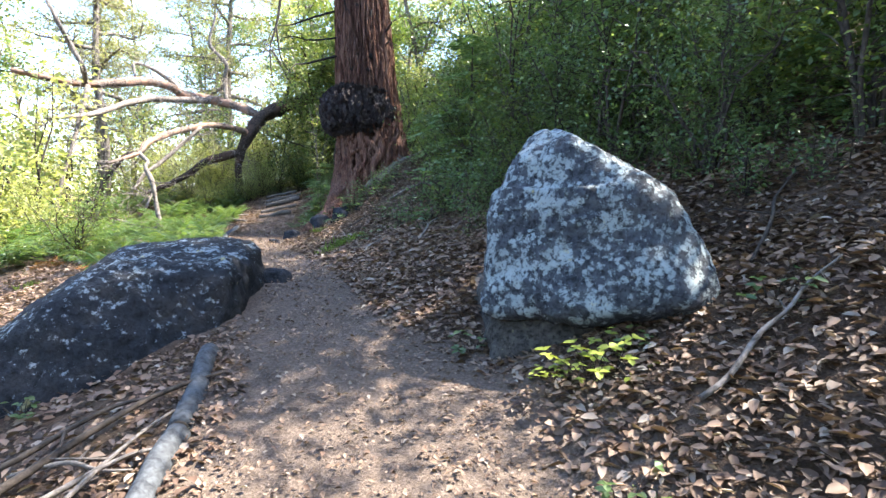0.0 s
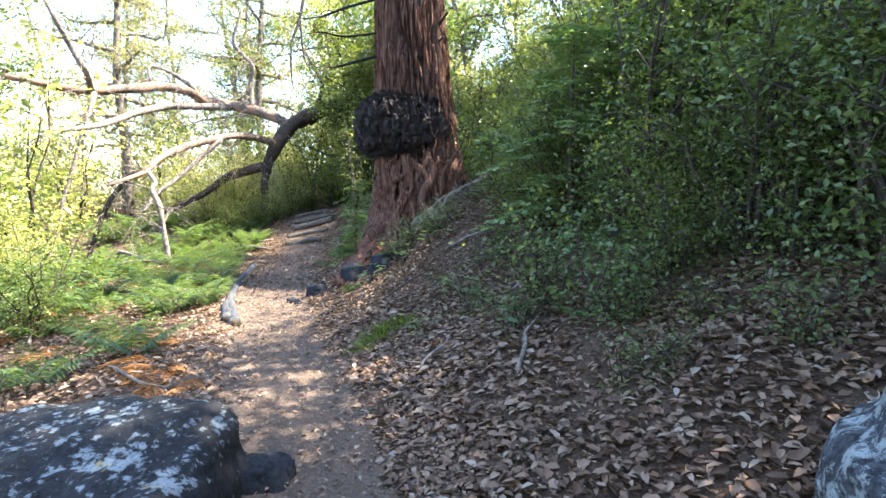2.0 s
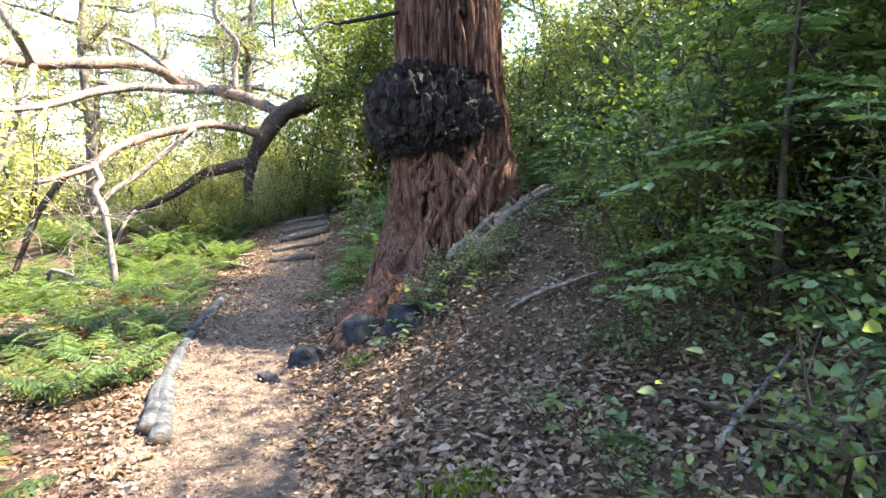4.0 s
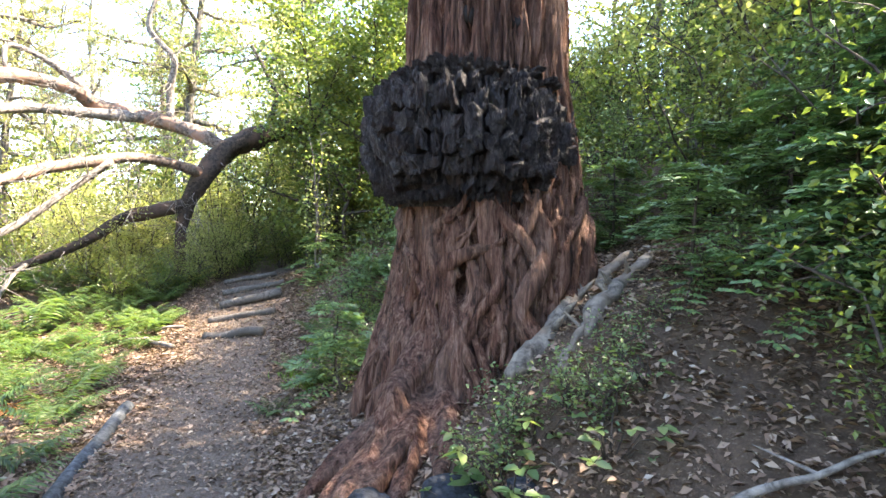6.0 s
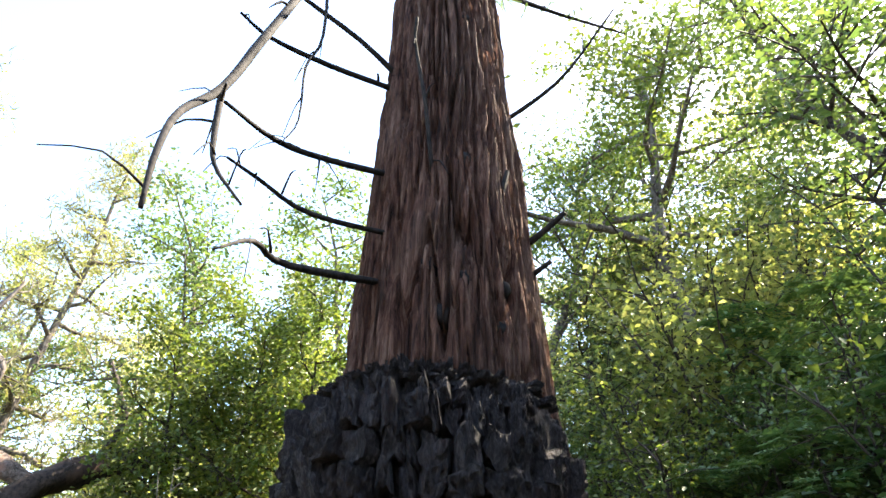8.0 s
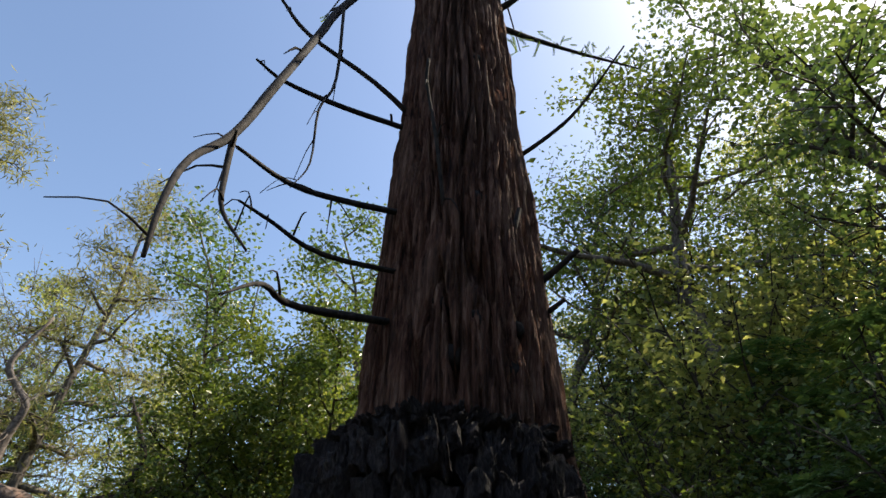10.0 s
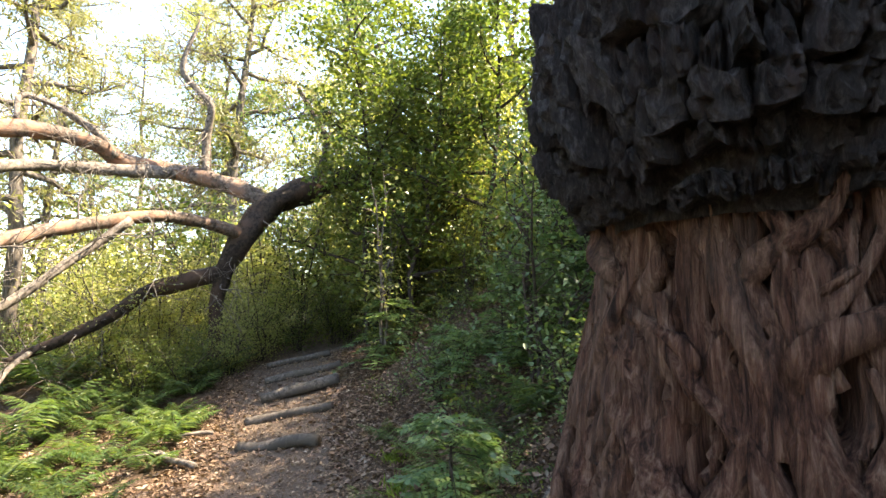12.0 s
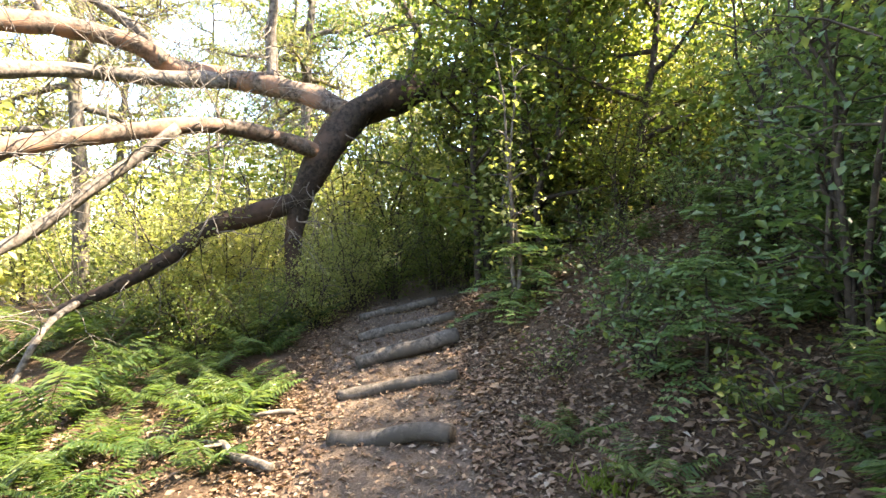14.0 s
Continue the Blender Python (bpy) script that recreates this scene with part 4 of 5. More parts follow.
def fern(label, fronds, length, seed, mat=M_FERN, arch=0.27, pitch=0.024):
    """Arching fronds of paired leaflets."""
    rg = random.Random(seed)
    base = empty("fern", (0, 0, -50), 0, label, "fern")
    for f in range(fronds):
        a = 6.283 * f / fronds + rg.uniform(-.4, .4)
        ln = length * rg.uniform(0.7, 1.15)
        lift = rg.uniform(0.8, 1.45)
        o, sd = np.array((math.cos(a), math.sin(a), 0)), np.array((-math.sin(a), math.cos(a), 0))
        g = Geo()
        n = 22
        us = np.linspace(0, 1, n)
        spine = np.array([o * ln * u * (0.8 + .2 * u) + np.array((0, 0, ln * (lift * u - arch * lift * 1.6 * u * u))) for u in us])
        g.tube(spine[::3], 0.005 * (1.1 - us[::3]), 3, 1)
        for i in range(4, n):
            wid = ln * 0.34 * math.sin(math.pi * (0.16 + 0.84 * us[i] ** 0.8)) + 0.014
            for sg in (-1, 1):
                d = unit(sd * sg + o * 0.4 + np.array((0, 0, rg.uniform(-.35, .05))))
                q = spine[i] + d * (np.array((0.0, 0.42))[:, None] * wid)
                g.leaves(q, np.array([d + o * rg.uniform(-.15, .15), d + o * 0.25]), np.tile((rg.uniform(-.4, .4), rg.uniform(-.4, .4), 1.0), (2, 1)), wid * np.array((.62, .58)), ln * pitch * np.array((2.0, 1.5)), 0.12, False, 0.12)
        g.link("frond", mat, base)
    return base


def herb(label, leaves, size, reach, mat, seed, name="small_plant"):
    rg = random.Random(seed)
    base = empty(name, (0, 0, -50), 0, label, "plant")
    w, g = Geo(), Geo()
    for k in range(leaves):
        a, r = rg.uniform(0, 6.283), reach * rg.uniform(0.15, 1) ** 0.7
        top = np.array((math.cos(a) * r, math.sin(a) * r, reach * rg.uniform(0.25, 1.0)))
        w.tube([(0, 0, -0.03), top * 0.6 + np.array((0, 0, .03)), top], [.003, .0025, .0015], 3, 1)
        n = rg.randint(2, 4)
        d = np.array([(math.cos(a + j * 1.6 - 1.6), math.sin(a + j * 1.6 - 1.6), rg.uniform(-.2, .35)) for j in range(n)])
        g.leaves(np.tile(top, (n, 1)), d, np.array([(rg.uniform(-.4, .4), rg.uniform(-.4, .4), 1) for _ in range(n)]), size * rg.uniform(.7, 1.2), size * .62, .15, True)
    tagged(w.link("branchwork", M_TWIG, base), kind="stuff")
    tagged(g.link("foliage", mat, base), kind="stuff")
    return base


def grass_tuft(label, blades, length, seed, mat=M_GRASS):
    rs = np.random.RandomState(seed)
    base = empty("grass_tuft", (0, 0, -50), 0, label, "grass")
    g = Geo()
    p = np.column_stack([rs.normal(0, .09, blades), rs.normal(0, .09, blades), np.full(blades, -.01)])
    d = np.column_stack([rs.normal(0, .5, blades), rs.normal(0, .5, blades), rs.uniform(.5, 1.2, blades)])
    g.leaves(p, d, rs.normal(0, 1, (blades, 3)), length * rs.uniform(.5, 1.2, blades), .009, .1, False, .3)
    tagged(g.link("grass_blade", mat, base), kind="stuff")
    return base


def tree(label, tall, spread, leaf, mat, bark, seed, per=9, clear=0.35, lean=0.1, name="tree", radius=0.12, limbs=11, blob=0.26, full=False, needles=False):
    """A tapered trunk, forking limbs, and leaves gathered round the twigs."""
    rg, rs = random.Random(seed), np.random.RandomState(seed)
    base = empty(name, (0, 0, -50), 0, label, "tree")
    w, tips = Geo(), []
    la = rg.uniform(0, 6.283)
    spine = [np.array((math.cos(la) * lean * tall * u * u, math.sin(la) * lean * tall * u * u, tall * 0.95 * u - 0.3 * (u == 0))) + np.array((rg.gauss(0, .1), rg.gauss(0, .1), 0)) * (u > 0) for u in np.linspace(0, 1, 7)]
    w.tube(spine, [radius * (1 - 0.88 * u) for u in np.linspace(0, 1, 7)], 8, 2, 0.15, seed)
    for k in range(limbs):
        u = clear + (0.98 - clear) * (k + rg.random()) / limbs
        i = min(int(u * 6), 5)
        q = spine[i] + (spine[i + 1] - spine[i]) * (u * 6 - i)
        a = k * 2.4 + rg.uniform(-.5, .5)
        ln = spread * (1.15 - 0.65 * u) * rg.uniform(0.7, 1.15)
        up = rg.uniform(0.15, 0.75) if not needles else rg.uniform(-.1, .3)
        o = np.array((math.cos(a), math.sin(a), up))
        pts = [q]
        for s in range(4):
            o = unit(o + np.array((rg.gauss(0, .22), rg.gauss(0, .22), rg.gauss(.02, .16))))
            pts.append(pts[-1] + o * ln / 4)
        r = radius * (1 - 0.85 * u) * 0.6 + 0.012
        w.tube(pts, [r, r * .75, r * .55, r * .35, .006], 5, 1, caps=False)
        for s in range(9):
            v = rg.uniform(0.25, 1.0) * 4
            j = min(int(v), 3)
            c = pts[j] + (pts[j + 1] - pts[j]) * (v - j)
            d = unit(np.array((rg.uniform(-1, 1), rg.uniform(-1, 1), rg.uniform(-.35, .7))))
            tl = ln * rg.uniform(.15, .4)
            w.tube([c, c + d * tl * .5 + np.array((0, 0, .04)), c + d * tl], [r * .3, r * .22, .004], 3, 1, caps=False)
            tips += [c + d * tl * .45, c + d * tl * .8, c + d * tl * 1.05]
        tips.append(pts[-1])
    w.link("trunk", bark, base)
    g = Geo()
    if needles:
        c = np.repeat(np.array(tips), per, axis=0)
        k = len(c)
        p = c + rs.normal(0, blob, (k, 3)) * np.array((1, 1, .6))
        g.leaves(p, rs.normal(0, 1, (k, 3)), rs.normal(0, 1, (k, 3)), leaf * rs.uniform(.6, 1.3, k), leaf * .16, .1, False, .1)
    else:
        crown_leaves(g, rs, tips, blob, per, leaf, full, 0.7)
    g.link("crown", mat, base)
    return base


def put(proto, x, y, size, turn, sink=0.03, group="", label=""):
    ob = copy_thing(proto, Matrix.Translation((x, y, hz(x, y) - sink)) @ Matrix.Rotation(turn, 4, "Z"))
    ob.scale = (size, size, size * 1.0)
    return tagged(ob, label, "", group)


def scatter(protos, spots, lo, hi, seed, group):
    rg = random.Random(seed)
    for x, y in spots:
        put(rg.choice(protos), x, y, rg.uniform(lo, hi), rg.uniform(0, 6.283), 0.04, group)


def spots_in(n, x0, x1, y0, y1, seed, clear=0.9, apart=0.4, d0=None, d1=None):
    """Random places in a rectangle, off the trail and off the great cedar, measured across the slope when d0 and d1 are given."""
    rg, out, tries = random.Random(seed), [], 0
    while len(out) < n and tries < n * 60:
        tries += 1
        y = rg.uniform(y0, y1)
        x = rg.uniform(x0, x1) if d0 is None else float(lerp(y, XC)) + rg.uniform(d0, d1)
        d = x - float(lerp(y, XC))
        if abs(d) < clear or (x + 1.2) ** 2 + (y - 11.2) ** 2 < 1.55 ** 2 or (x - .8) ** 2 + (y - 3.9) ** 2 < 1.1 or (x + 2.2) ** 2 + (y - 4.3) ** 2 < 1.3:
            continue
        if any((x - a) ** 2 + (y - b) ** 2 < apart ** 2 for a, b in out):
            continue
        out.append((x, y))
    return out


# ---- plants: one of each kind, then copies ----
oak_a = shrub("green broad-leaved shrub with thin grey stems on the slope", 2.2, 0.9, 7, .052, M_OAK, 11, 11, full=False, per_twig=True)
oak_b = shrub("leafy green shrub leaning over the forest floor", 1.7, 1.0, 8, .05, M_OAK, 11, 12, full=False, per_twig=True)
dark_a = shrub("dark green shrub with small glossy leaves", 1.8, 0.9, 8, .047, M_DARKLEAF, 11, 13, full=False, per_twig=True)
dark_b = shrub("dense dark evergreen shrub in the shade", 2.6, 1.1, 8, .05, M_DARKLEAF, 11, 14, full=False, per_twig=True)
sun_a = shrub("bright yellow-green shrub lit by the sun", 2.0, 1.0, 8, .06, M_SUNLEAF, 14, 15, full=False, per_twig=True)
sun_b = shrub("tall thin-stemmed bush with yellow-green leaves coloured pale as in sunlight", 3.0, 1.0, 7, .07, M_SUNLEAF, 13, 16, full=False, per_twig=True)
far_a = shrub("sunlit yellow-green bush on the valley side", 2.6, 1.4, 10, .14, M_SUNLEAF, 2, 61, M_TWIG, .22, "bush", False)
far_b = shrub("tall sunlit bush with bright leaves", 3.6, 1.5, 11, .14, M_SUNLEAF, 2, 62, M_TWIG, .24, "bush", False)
far_c = shrub("green bush at the edge of the clearing", 2.8, 1.4, 10, .13, M_OAK, 2, 63, M_TWIG, .22, "bush", False)
dark_c = shrub("dark leafy shrub at knee height among fallen leaves", 0.9, .6, 6, .055, M_DARKLEAF, 4, 64, M_TWIG, .11)
low_a = shrub("low green undergrowth among dead leaves", 0.55, 0.5, 6, .045, M_DARKLEAF, 3, 17, M_TWIG, 0.09)
low_b = shrub("low yellowish undergrowth among dead leaves", 0.5, 0.55, 6, .042, M_OAK, 3, 18, M_TWIG, 0.09)
con_a = conifer_shrub("young conifer with drooping dark green sprays", 1.9, 0.95, 21)
con_b = conifer_shrub("small young conifer with feathery sprays", 1.1, 0.8, 22)
fern_a = fern("bright green fern with arching fronds", 8, 0.62, 31)
fern_b = fern("low green fern spreading over the slope", 7, 0.5, 32)
fern_c = fern("bright sunlit fern on the lower slope", 8, .9, 34, M_FERN, .3)
fern_d = fern("withered orange-brown fern lying on the leaves", 6, 0.45, 33, M_DRYFERN, 0.75)
herb_a = herb("small green woodland plant among leaves", 12, .05, .16, M_DARKLEAF, 41)
herb_b = herb("lime-green leafy sprig at the boulder's foot", 14, .075, .28, M_YELLOW, 42)
tuft = grass_tuft("tuft of bright green grass", 190, .11, 43)
oak_t = tree("tall oak with a broad green crown on the hillside", 9.5, 3.4, .115, M_OAK, M_TRUNK, 51, 12, .25, .12, radius=.16, limbs=18)
oak_u = tree("slender oak with a crown of small green leaves", 8.0, 2.8, .105, M_DARKLEAF, M_TRUNK, 52, 13, .2, .18, radius=.12, limbs=17)
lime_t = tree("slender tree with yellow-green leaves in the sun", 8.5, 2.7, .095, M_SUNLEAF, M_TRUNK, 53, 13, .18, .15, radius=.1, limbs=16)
pine_t = tree("tall thin pine with feathery needles coloured pale as in sunlight", 12, 2.2, .21, M_PINE, M_TRUNK, 54, 10, .2, .03, "pine_tree", .14, 26, .22, False, True)
under_t = tree("small understorey tree with dark leaves", 4.6, 1.9, .075, M_DARKLEAF, M_TWIG, 55, 9, .12, .15, radius=.055, limbs=14, blob=.24)
copse_t = tree("small leafy tree in front of the leaning madrone", 5.4, 1.8, .092, M_OAK, M_TWIG, 56, 15, .12, .1, radius=.05, limbs=17, blob=.2)
sapling = shrub("thin pale sapling beside the log steps", 3.0, .45, 2, .06, M_SUNLEAF, 4, 19, M_DEADWOOD, 0.14, "sapling")

# right-hand slope: undergrowth, shrubs, trees
scatter([dark_a, oak_a, dark_b, oak_b], spots_in(34, 0, 0, 3.5, 10, 101, apart=.55, d0=2.9, d1=6.5), .75, 1.2, 1, "shrubs on the upper slope")
scatter([con_a, dark_b, con_a, dark_a, oak_b], spots_in(22, -.1, 3.2, 7.6, 12.6, 102, apart=.5), .75, 1.15, 2, "young conifers behind the cedar")
scatter([dark_a, oak_a, con_b, oak_b], spots_in(34, 0, 0, 12.5, 22, 103, apart=.6, d0=2.0, d1=6.5), .7, 1.2, 3, "shrubs on the upper slope")
scatter([low_a, low_b, low_a, dark_c], spots_in(64, 0, 0, 3.0, 19, 104, apart=.3, d0=1.9, d1=4.8), .4, .95, 4, "undergrowth on the upper slope")
scatter([con_b, con_a], [(2.7, 4.5), (3.2, 5.3), (3.5, 4.4), (3.0, 3.4)], .6, .85, 18, "young conifers on the upper slope")
scatter([oak_a, sun_a, sun_b, dark_a], spots_in(20, -4.4, 2.5, 19, 23, 105, clear=.9, apart=.7), .9, 1.3, 5, "bushes beyond the steps")
scatter([oak_a, sun_a, far_c, far_a], spots_in(52, -9, 5, 21.2, 29, 107, clear=0, apart=.8), .9, 1.3, 19, "bushes beyond the steps")
scatter([far_c, far_c, far_a], spots_in(20, 4.5, 10, 2, 24, 108, apart=1.2), .8, 1.25, 20, "bushes up the hillside")
scatter([con_a, con_b], [(.35, 10.3), (.6, 9.9), (.9, 10.4), (.5, 11.1), (1.0, 9.5), (1.3, 10.8), (1.7, 9.9), (.35, 12.0), (.8, 11.7), (.75, 9.2)], .7, 1.0, 24, "young conifers behind the cedar")
scatter([dark_c, low_a, low_b, con_b, fern_b], spots_in(46, 0, 0, 12, 19, 121, apart=.35, d0=1.2, d1=4.2), .45, 1.0, 25, "undergrowth beside the steps")
scatter([under_t], spots_in(10, 2.4, 7, 3, 20, 106, apart=1.5), .8, 1.2, 6, "understorey trees")
scatter([lime_t, oak_u, lime_t], [(6.0, 13.2), (8.4, 15.6), (4.2, 19.0), (7.0, 21.5), (0.6, 22.2), (9.8, 11.4), (3.8, 24.5), (9.5, 18.5)], .95, 1.25, 7, "oaks up the hillside")
scatter([oak_u, lime_t], [(-1.0, 24.5), (-3.0, 27.5), (2.0, 28.0), (6.5, 26.0), (-5.5, 30)], .85, 1.1, 8, "trees beyond the steps")
# Tall oak added to shade the left boulder and the lower slope.
scatter([oak_u], [(4.4, 6.0)], 1.15, 1.25, 27, "oaks up the hillside")
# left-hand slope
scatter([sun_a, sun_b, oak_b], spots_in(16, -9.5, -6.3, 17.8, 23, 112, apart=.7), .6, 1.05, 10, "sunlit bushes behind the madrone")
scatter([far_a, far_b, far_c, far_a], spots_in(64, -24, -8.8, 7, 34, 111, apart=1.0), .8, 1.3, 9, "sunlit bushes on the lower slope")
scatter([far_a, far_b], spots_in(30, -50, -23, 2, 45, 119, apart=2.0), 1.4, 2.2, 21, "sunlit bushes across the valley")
scatter([sun_a, oak_b, low_b], spots_in(14, -9.5, -5.2, 5, 12.5, 113, apart=.9), .45, .8, 11, "bushes on the lower slope")
scatter([fern_c], spots_in(56, 0, 0, 8, 21, 120, apart=.45, d0=-8.5, d1=-2.6), .6, 1.1, 22, "ferns on the sunny lower slope")
scatter([fern_a, fern_b], spots_in(36, 0, 0, 11.5, 20, 114, apart=.45, d0=-3.6, d1=-1.15), .6, 1.0, 12, "ferns below the trail")
scatter([fern_b, fern_a], spots_in(17, 0, 0, 5.5, 11.5, 115, apart=.4, d0=-4.5, d1=-1.1), .7, 1.1, 13, "ferns below the trail")
scatter([fern_d], spots_in(12, 0, 0, 5.5, 14, 116, apart=.4, d0=-3.2, d1=-.95), .7, 1.1, 14, "withered ferns below the trail")
scatter([fern_a, fern_b], spots_in(22, 0, 0, 14.2, 18.8, 122, apart=.4, d0=-2.8, d1=-1.2), .65, 1.0, 15, "tall ferns beside the steps")
scatter([pine_t, pine_t, lime_t], [(-9.5, 26), (-13, 22), (-12, 30), (-16, 27), (-18, 19), (-20, 24), (-7.2, 31), (-22, 31), (-15, 36), (-9, 38), (-26, 22), (-3, 36), (-28, 34), (-19, 12), (-24, 15), (-32, 26), (-36, 38), (-30, 10), (-22, 42), (-12, 46), (-2, 46)], 1.1, 1.6, 16, "sunlit trees across the valley")
scatter([lime_t, oak_u], [(-15, 17.5), (-17.5, 32), (-11.5, 28.5)], 1.1, 1.45, 17, "sunlit trees across the valley")
scatter([sun_b, oak_a], [(-3.7, 19.7), (-4.2, 20.3), (-3.2, 20.6), (-4.6, 21.2), (-5.4, 22.0), (-6.2, 21.4), (-3.6, 21.3), (-2.8, 19.6)], 1.3, 1.7, 23, "tall bushes at the top of the steps")
scatter([oak_u], [(-4.6, 24.5), (-1.0, 23.8)], 1.3, 1.55, 28, "dark-leaved trees at the top of the steps")
# Added where their crowns keep the sun off the upper trail.
scatter([oak_t, oak_u], [(2.8, 14.4), (2.3, 17.5)], .95, 1.15, 29, "oaks that shade the trail")
scatter([fern_a, low_b, oak_b], [(-5.5, 19.3), (-5.0, 19.9), (-4.5, 19.5), (-5.8, 20.0), (-4.9, 20.6), (-4.2, 20.2), (-6.0, 19.2)], .6, .9, 30, "plants closing the end of the trail")
# Added mostly out of view, to throw dappled shade over the first metres.
scatter([oak_u, oak_t], [(5.6, 2.0), (4.2, .0), (2.6, -1.9)], .9, 1.1, 31, "oaks that shade the trail")
# Added to shade the left boulder and the ground below the trail.
scatter([oak_u], [(3.4, 6.5), (2.6, 7.8)], 1.0, 1.15, 34, "oaks that shade the trail")
scatter([dark_c, low_a], [(-1.45, 10.2), (-1.2, 10.15), (-.9, 10.3), (-1.6, 10.0), (-.6, 10.45), (-.3, 10.6), (-1.05, 10.0)], .3, .45, 32, "undergrowth at the cedar's foot")
scatter([oak_b, sun_a], [(-6.5, 17.3), (-6.05, 17.8), (-7.1, 17.2), (-5.9, 18.6)], .45, .65, 33, "bushes round the madrone's foot")
scatter([copse_t], [(-4.25, 18.95), (-3.35, 18.5), (-3.0, 19.7), (-2.2, 18.3)], .85, 1.1, 35, "small trees between the madrone and the cedar")
scatter([dark_a, oak_b, dark_a], [(.8, 6.5), (1.15, 7.0), (.65, 7.5), (1.4, 6.2), (1.0, 8.0), (.5, 8.4), (1.7, 6.8), (1.9, 5.7), (2.2, 4.9)], .6, .85, 36, "shrubs close above the trail")
scatter([low_a, dark_c, low_a], [(-.25, 6.6), (-.55, 7.4), (-.8, 8.0), (.45, 6.1), (.25, 5.5), (-.05, 7.1), (.1, 7.8), (-.45, 8.5), (1.9, 3.9), (1.75, 4.6)], .4, .6, 37, "low plants among the leaves above the trail")
scatter([sun_a, oak_a, sun_b, dark_a], spots_in(22, 1.0, 5.5, 12.6, 18.5, 131, apart=.6), 1.1, 1.5, 38, "bushes up the hillside behind the cedar")
scatter([con_b, fern_a, low_b, dark_c], [(-2.4, 13.2), (-2.1, 13.9), (-1.7, 13.3), (-2.6, 14.8), (-1.9, 14.9), (-1.4, 14.1), (-2.9, 15.6), (-2.2, 15.8), (-1.2, 12.9), (-2.7, 12.6)], .5, .9, 39, "young plants above the trail")
scatter([con_b, con_b, dark_c], [(.1, 10.05), (.35, 9.6), (-.05, 10.5), (.45, 10.2), (.7, 9.3), (-.3, 10.75)], .55, .8, 40, "young conifers behind the cedar")
# unseen woods added behind the start of the walk, to cut sky light from there
scatter([oak_t, oak_u], [(-3.5, -6), (.5, -7.5), (4, -5.5), (-8, -4.5), (8, -4), (-12, -1), (-5, -11), (3, -12)], 1.0, 1.3, 41, "oaks along the trail behind")
scatter([far_c], spots_in(22, -12, 9, -9, -3.2, 132, apart=1.2), .9, 1.3, 42, "bushes along the trail behind")
scatter([fern_d], [(-2.9, 6.6), (-2.6, 6.3), (-3.2, 6.9), (-2.4, 5.9), (-3.5, 7.6)], .7, 1.0, 43, "withered ferns below the trail")
scatter([fern_a, fern_b, fern_a], [(-4.1, 10.0), (-4.35, 10.6), (-4.65, 11.4), (-4.95, 12.2), (-3.95, 9.4), (-5.2, 13.0), (-4.7, 10.2), (-5.1, 11.0), (-4.4, 9.2)], .7, .95, 44, "ferns along the trail's lower edge")
# small plants close to the trail
for x, y, s in [(-.19, 6.71, 1.6), (-.58, 7.77, 1.5), (-1.0, 7.3, 1.1), (-.35, 7.2, 1.2), (.2, 6.4, 1.4), (-1.75, 9.5, 1.3), (-1.5, 9.9, 1.6), (-1.1, 9.8, 1.4), (-.8, 10.1, 1.2), (.15, 3.6, .9), (.95, 3.05, .8), (.6, 2.2, 1.0), (1.5, 2.9, 1.1), (-1.6, 10.1, 1.3), (-1.35, 10.1, 1.2), (-1.7, 9.9, 1.1), (-1.15, 10.2, 1.2), (-2.3, 3.25, .9), (-2.75, 3.2, .8)]:
    put(herb_a, x, y, s, x * 7)
for x, y, s in [(.68, 2.95, .85), (.8, 2.98, .75), (.58, 3.02, .5), (.5, 3.12, .35), (-1.7, 9.95, .45)]:
    put(herb_b, x, y, s, y * 5)
for x, y, s in [(-1.33, 7.45, 1), (-1.22, 7.6, 1.1), (-1.1, 7.7, .9), (-1.4, 7.3, .8), (-3.2, 13.4, .9), (-3.0, 13.8, 1), (-2.9, 12.9, .9), (-3.15, 14.3, .8), (-4.6, 6.6, .9), (-4.2, 7.4, .8), (-2.0, 9.55, .8)]:
    put(tuft, x, y, s, y * 3)
for x, y, s in [(-2.8, 13.65, 1.0), (-2.55, 13.3, .9), (-3.3, 14.7, .8), (-3.0, 14.2, .9), (-2.75, 12.7, .8), (-2.5, 14.4, .9), (-2.3, 13.7, .9), (-2.9, 13.1, .8), (-3.3, 13.6, .7), (-3.2, 12.4, .7)]:
    put(fern_a, x, y, s * .55, y * 4, group="ferns above the trail")
for x, y, s, t in [(-3.65, 17.0, 1.0, 0), (-3.9, 18.6, .9, 2)]:
    put(sapling, x, y, s, t)
for proto in (dark_c, fern_c, far_a, far_b, far_c, oak_a, oak_b, dark_a, dark_b, sun_a, sun_b, low_a, low_b, con_a, con_b, fern_a, fern_b, fern_d, herb_a, herb_b, tuft, oak_t, oak_u, lime_t, pine_t, under_t, copse_t, sapling):
    for o in list(proto.children_recursive):
        bpy.data.objects.remove(o)
    bpy.data.objects.remove(proto)


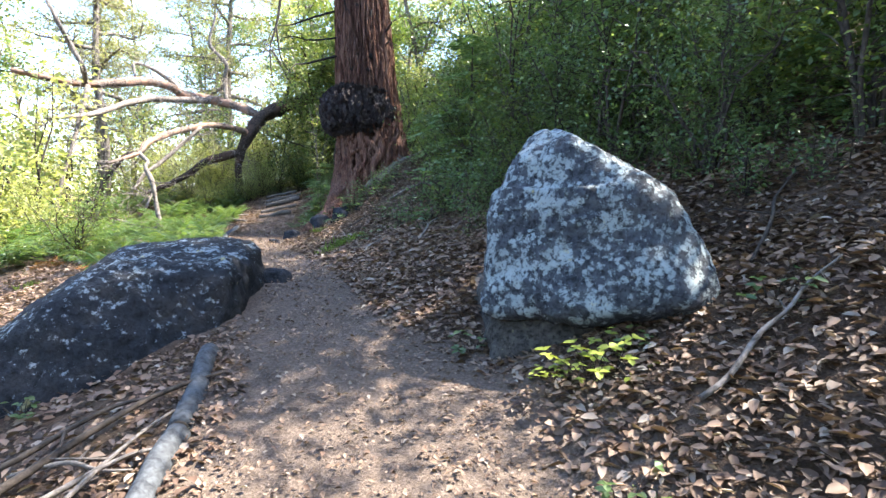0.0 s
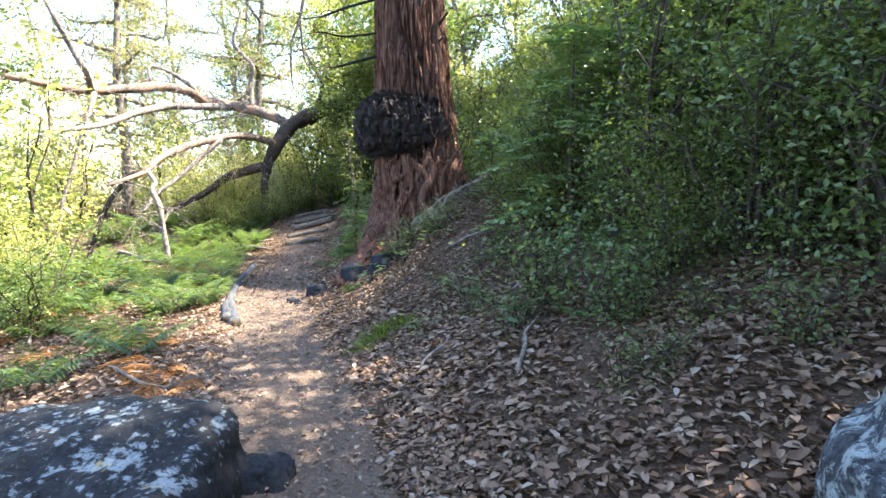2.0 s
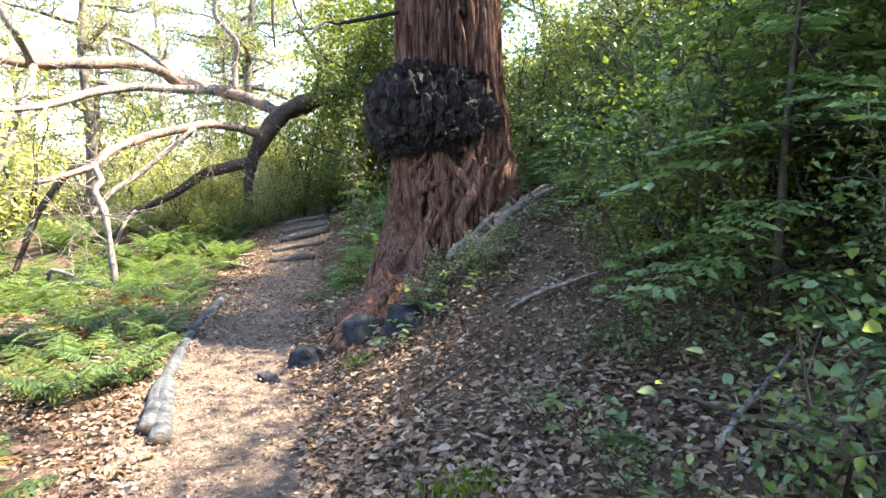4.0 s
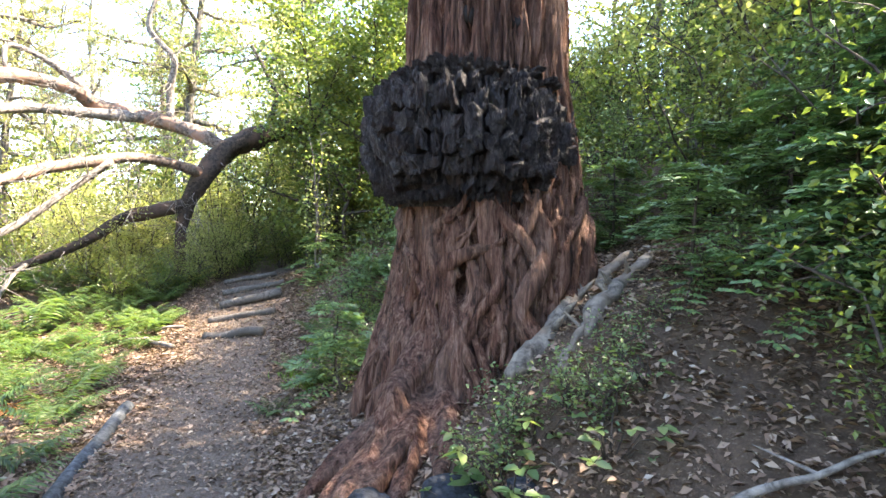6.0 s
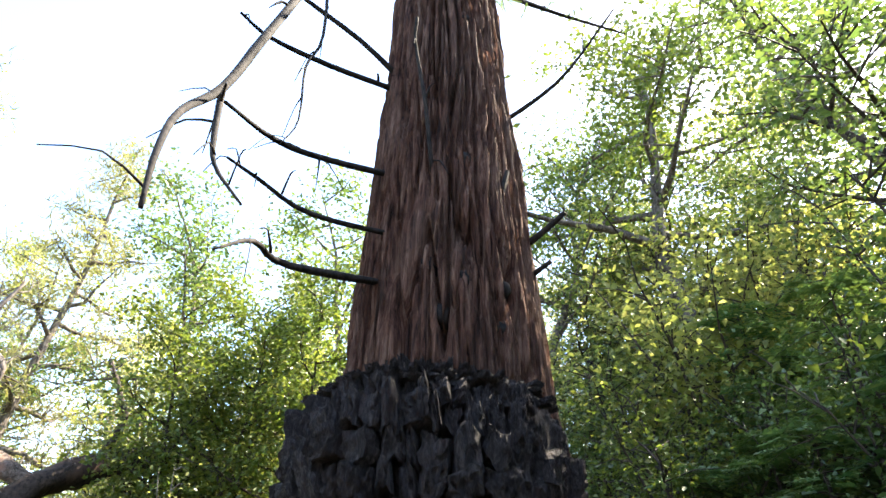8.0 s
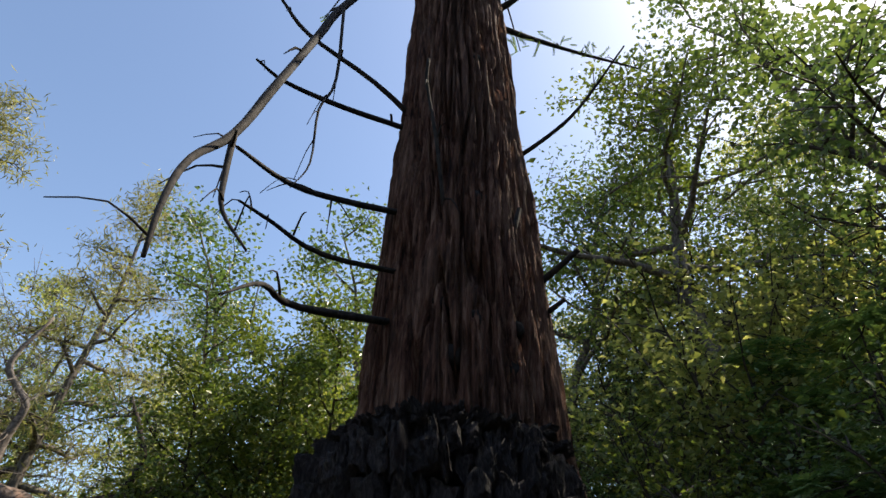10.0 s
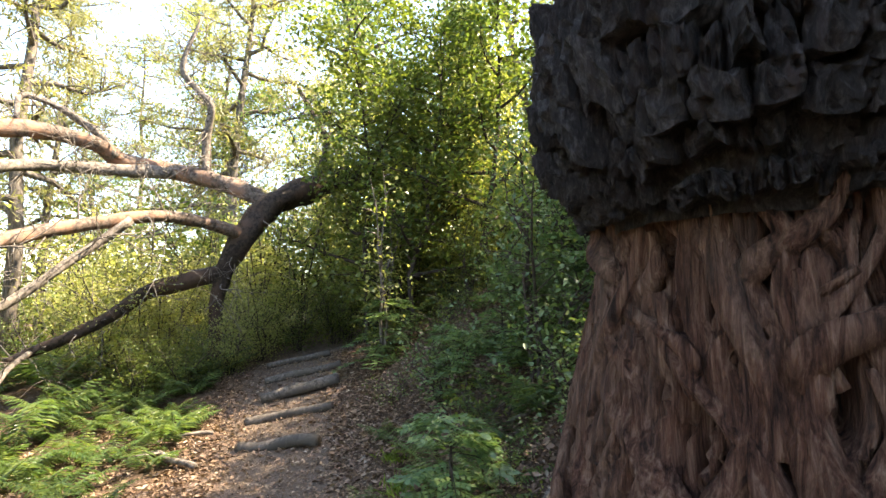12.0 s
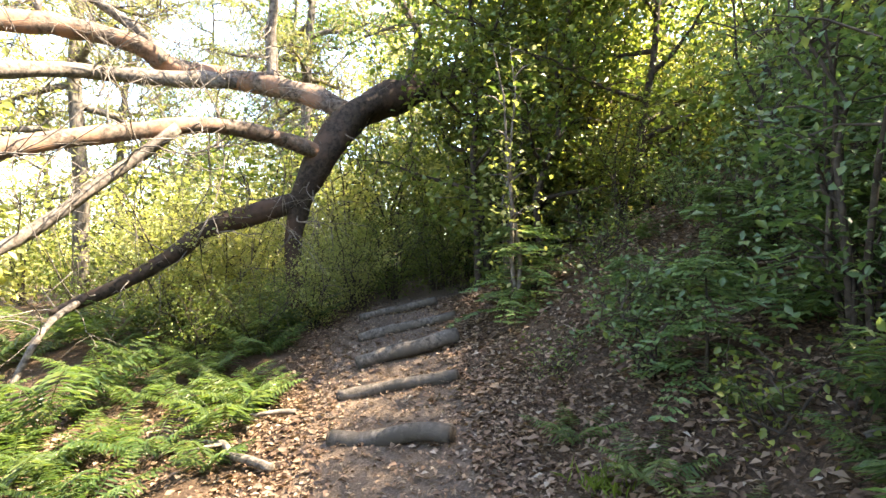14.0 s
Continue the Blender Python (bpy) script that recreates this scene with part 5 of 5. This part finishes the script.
# ---- sticks ----
def stick(p, q, r, seed, mat=M_DEADWOOD, label="thin dead stick lying on the leaf litter"):
    rg = random.Random(seed)
    n = 6
    pts = []
    for k in range(n):
        u = k / (n - 1)
        x, y = p[0] + (q[0] - p[0]) * u + rg.gauss(0, .025), p[1] + (q[1] - p[1]) * u + rg.gauss(0, .025)
        pts.append((x, y, hz(x, y) + r + .015 + .03 * math.sin(u * 3.1)))
    g = Geo()
    g.tube(pts, [r, r, r * .9, r * .75, r * .6, r * .35], 6, 3, .2, seed)
    k = rg.randrange(1, 4)
    a = np.array(pts[k])
    d = np.array((rg.uniform(-1, 1), rg.uniform(-1, 1), .12)) * .25
    g.tube([a, a + d * .5, a + d], [r * .5, r * .4, .002], 4, 1)
    return tagged(g.link("stick", mat), label, "stick", "dead sticks on the ground")


for k, (a, b, c, d, r) in enumerate([(-2.1, 2.0, -1.25, 3.3, .022), (-1.7, 2.2, -1.2, 2.6, .014), (-1.9, 2.6, -1.3, 2.5, .012), (-2.2, 2.4, -1.45, 3.1, .016), (-1.55, 1.8, -1.3, 3.0, .012), (1.0, 2.5, 1.8, 2.9, .014), (1.6, 3.2, 2.2, 3.9, .012), (-.25, 6.0, -.1, 6.6, .016), (-.9, 6.4, -.7, 7.0, .012),
                                     (.2, 7.0, -.3, 7.9, .016), (-.2, 7.4, .5, 8.0, .014), (-.9, 9.4, -.2, 9.3, .018), (-1.5, 8.6, -.9, 9.0, .01), (-2.2, 12.6, -1.6, 13.4, .018), (-2.3, 13.9, -1.5, 13.6, .016), (-2.0, 14.6, -1.3, 14.4, .014), (-5.2, 14.9, -5.9, 15.3, .03), (-5.3, 15.7, -5.9, 15.5, .02), (-4.3, 5.6, -5.2, 6.6, .016), (-2.6, 6.2, -3.6, 7.0, .012), (-5.0, 8.0, -5.8, 9.0, .018)]):
    stick((a, b), (c, d), r, 300 + k, M_DEADWOOD if k % 3 else M_TWIG)

# ---- fallen leaves ----
def litter(name, n, y0, y1, d0, d1, lo, hi, seed, label, thin=0.0):
    rs = np.random.RandomState(seed)
    y = rs.uniform(y0, y1, n)
    d = rs.uniform(d0, d1, n)
    x = lerp(y, XC) + d
    keep = ((x - .8) ** 2 + (y - 3.95) ** 2 > .36) & ((x + 2.25) ** 2 + (y - 4.35) ** 2 > .7)
    if d0 > 0:
        keep &= d > lerp(y, WORN) * 1.05 - .1 - .25 * rs.uniform(0, 1, n) ** 2
    if thin:
        keep &= rs.uniform(0, 1, n) > thin * np.exp(-(d / .45) ** 2)
    x, y = x[keep], y[keep]
    k = len(x)
    z = height(x, y) + rs.uniform(.006, .03, k)
    a = rs.uniform(0, 6.283, k)
    ln = rs.uniform(lo, hi, k)
    nrm = np.column_stack([rs.normal(0, .38, k), rs.normal(0, .38, k), np.ones(k)])
    g = Geo()
    g.leaves(np.column_stack([x, y, z]), np.column_stack([np.cos(a), np.sin(a), rs.normal(0, .22, k)]), nrm, ln, ln * rs.uniform(.4, .65, k), .18, hi > .07, .2)
    tagged(g.link(name, M_LITTER), label, "leaf litter", kind="stuff")


litter("leaf_litter", 52000, .2, 8.5, .45, 3.8, .02, .078, 61, "dry brown and pale dead leaves covering the upper slope")
litter("leaf_litter", 52000, 8.5, 18.5, .5, 4.0, .018, .07, 62, "dry brown dead leaves under the shrubs")
litter("leaf_litter", 24000, .2, 16, -3.4, -.45, .028, .075, 63, "dry dead leaves on the slope below the trail")
litter("leaf_litter", 34000, .2, 19, -1.0, 1.0, .016, .042, 64, "small chips and crumbled leaves strewn over the trail", .4)
litter("leaf_litter", 7000, 10.5, 18.5, -1.15, 1.15, .03, .065, 66, "reddish dead leaves scattered over the trail by the steps", .55)
litter("leaf_litter", 12000, 4, 26, 3.4, 10, .05, .1, 65, "dead leaves on the shaded hillside")
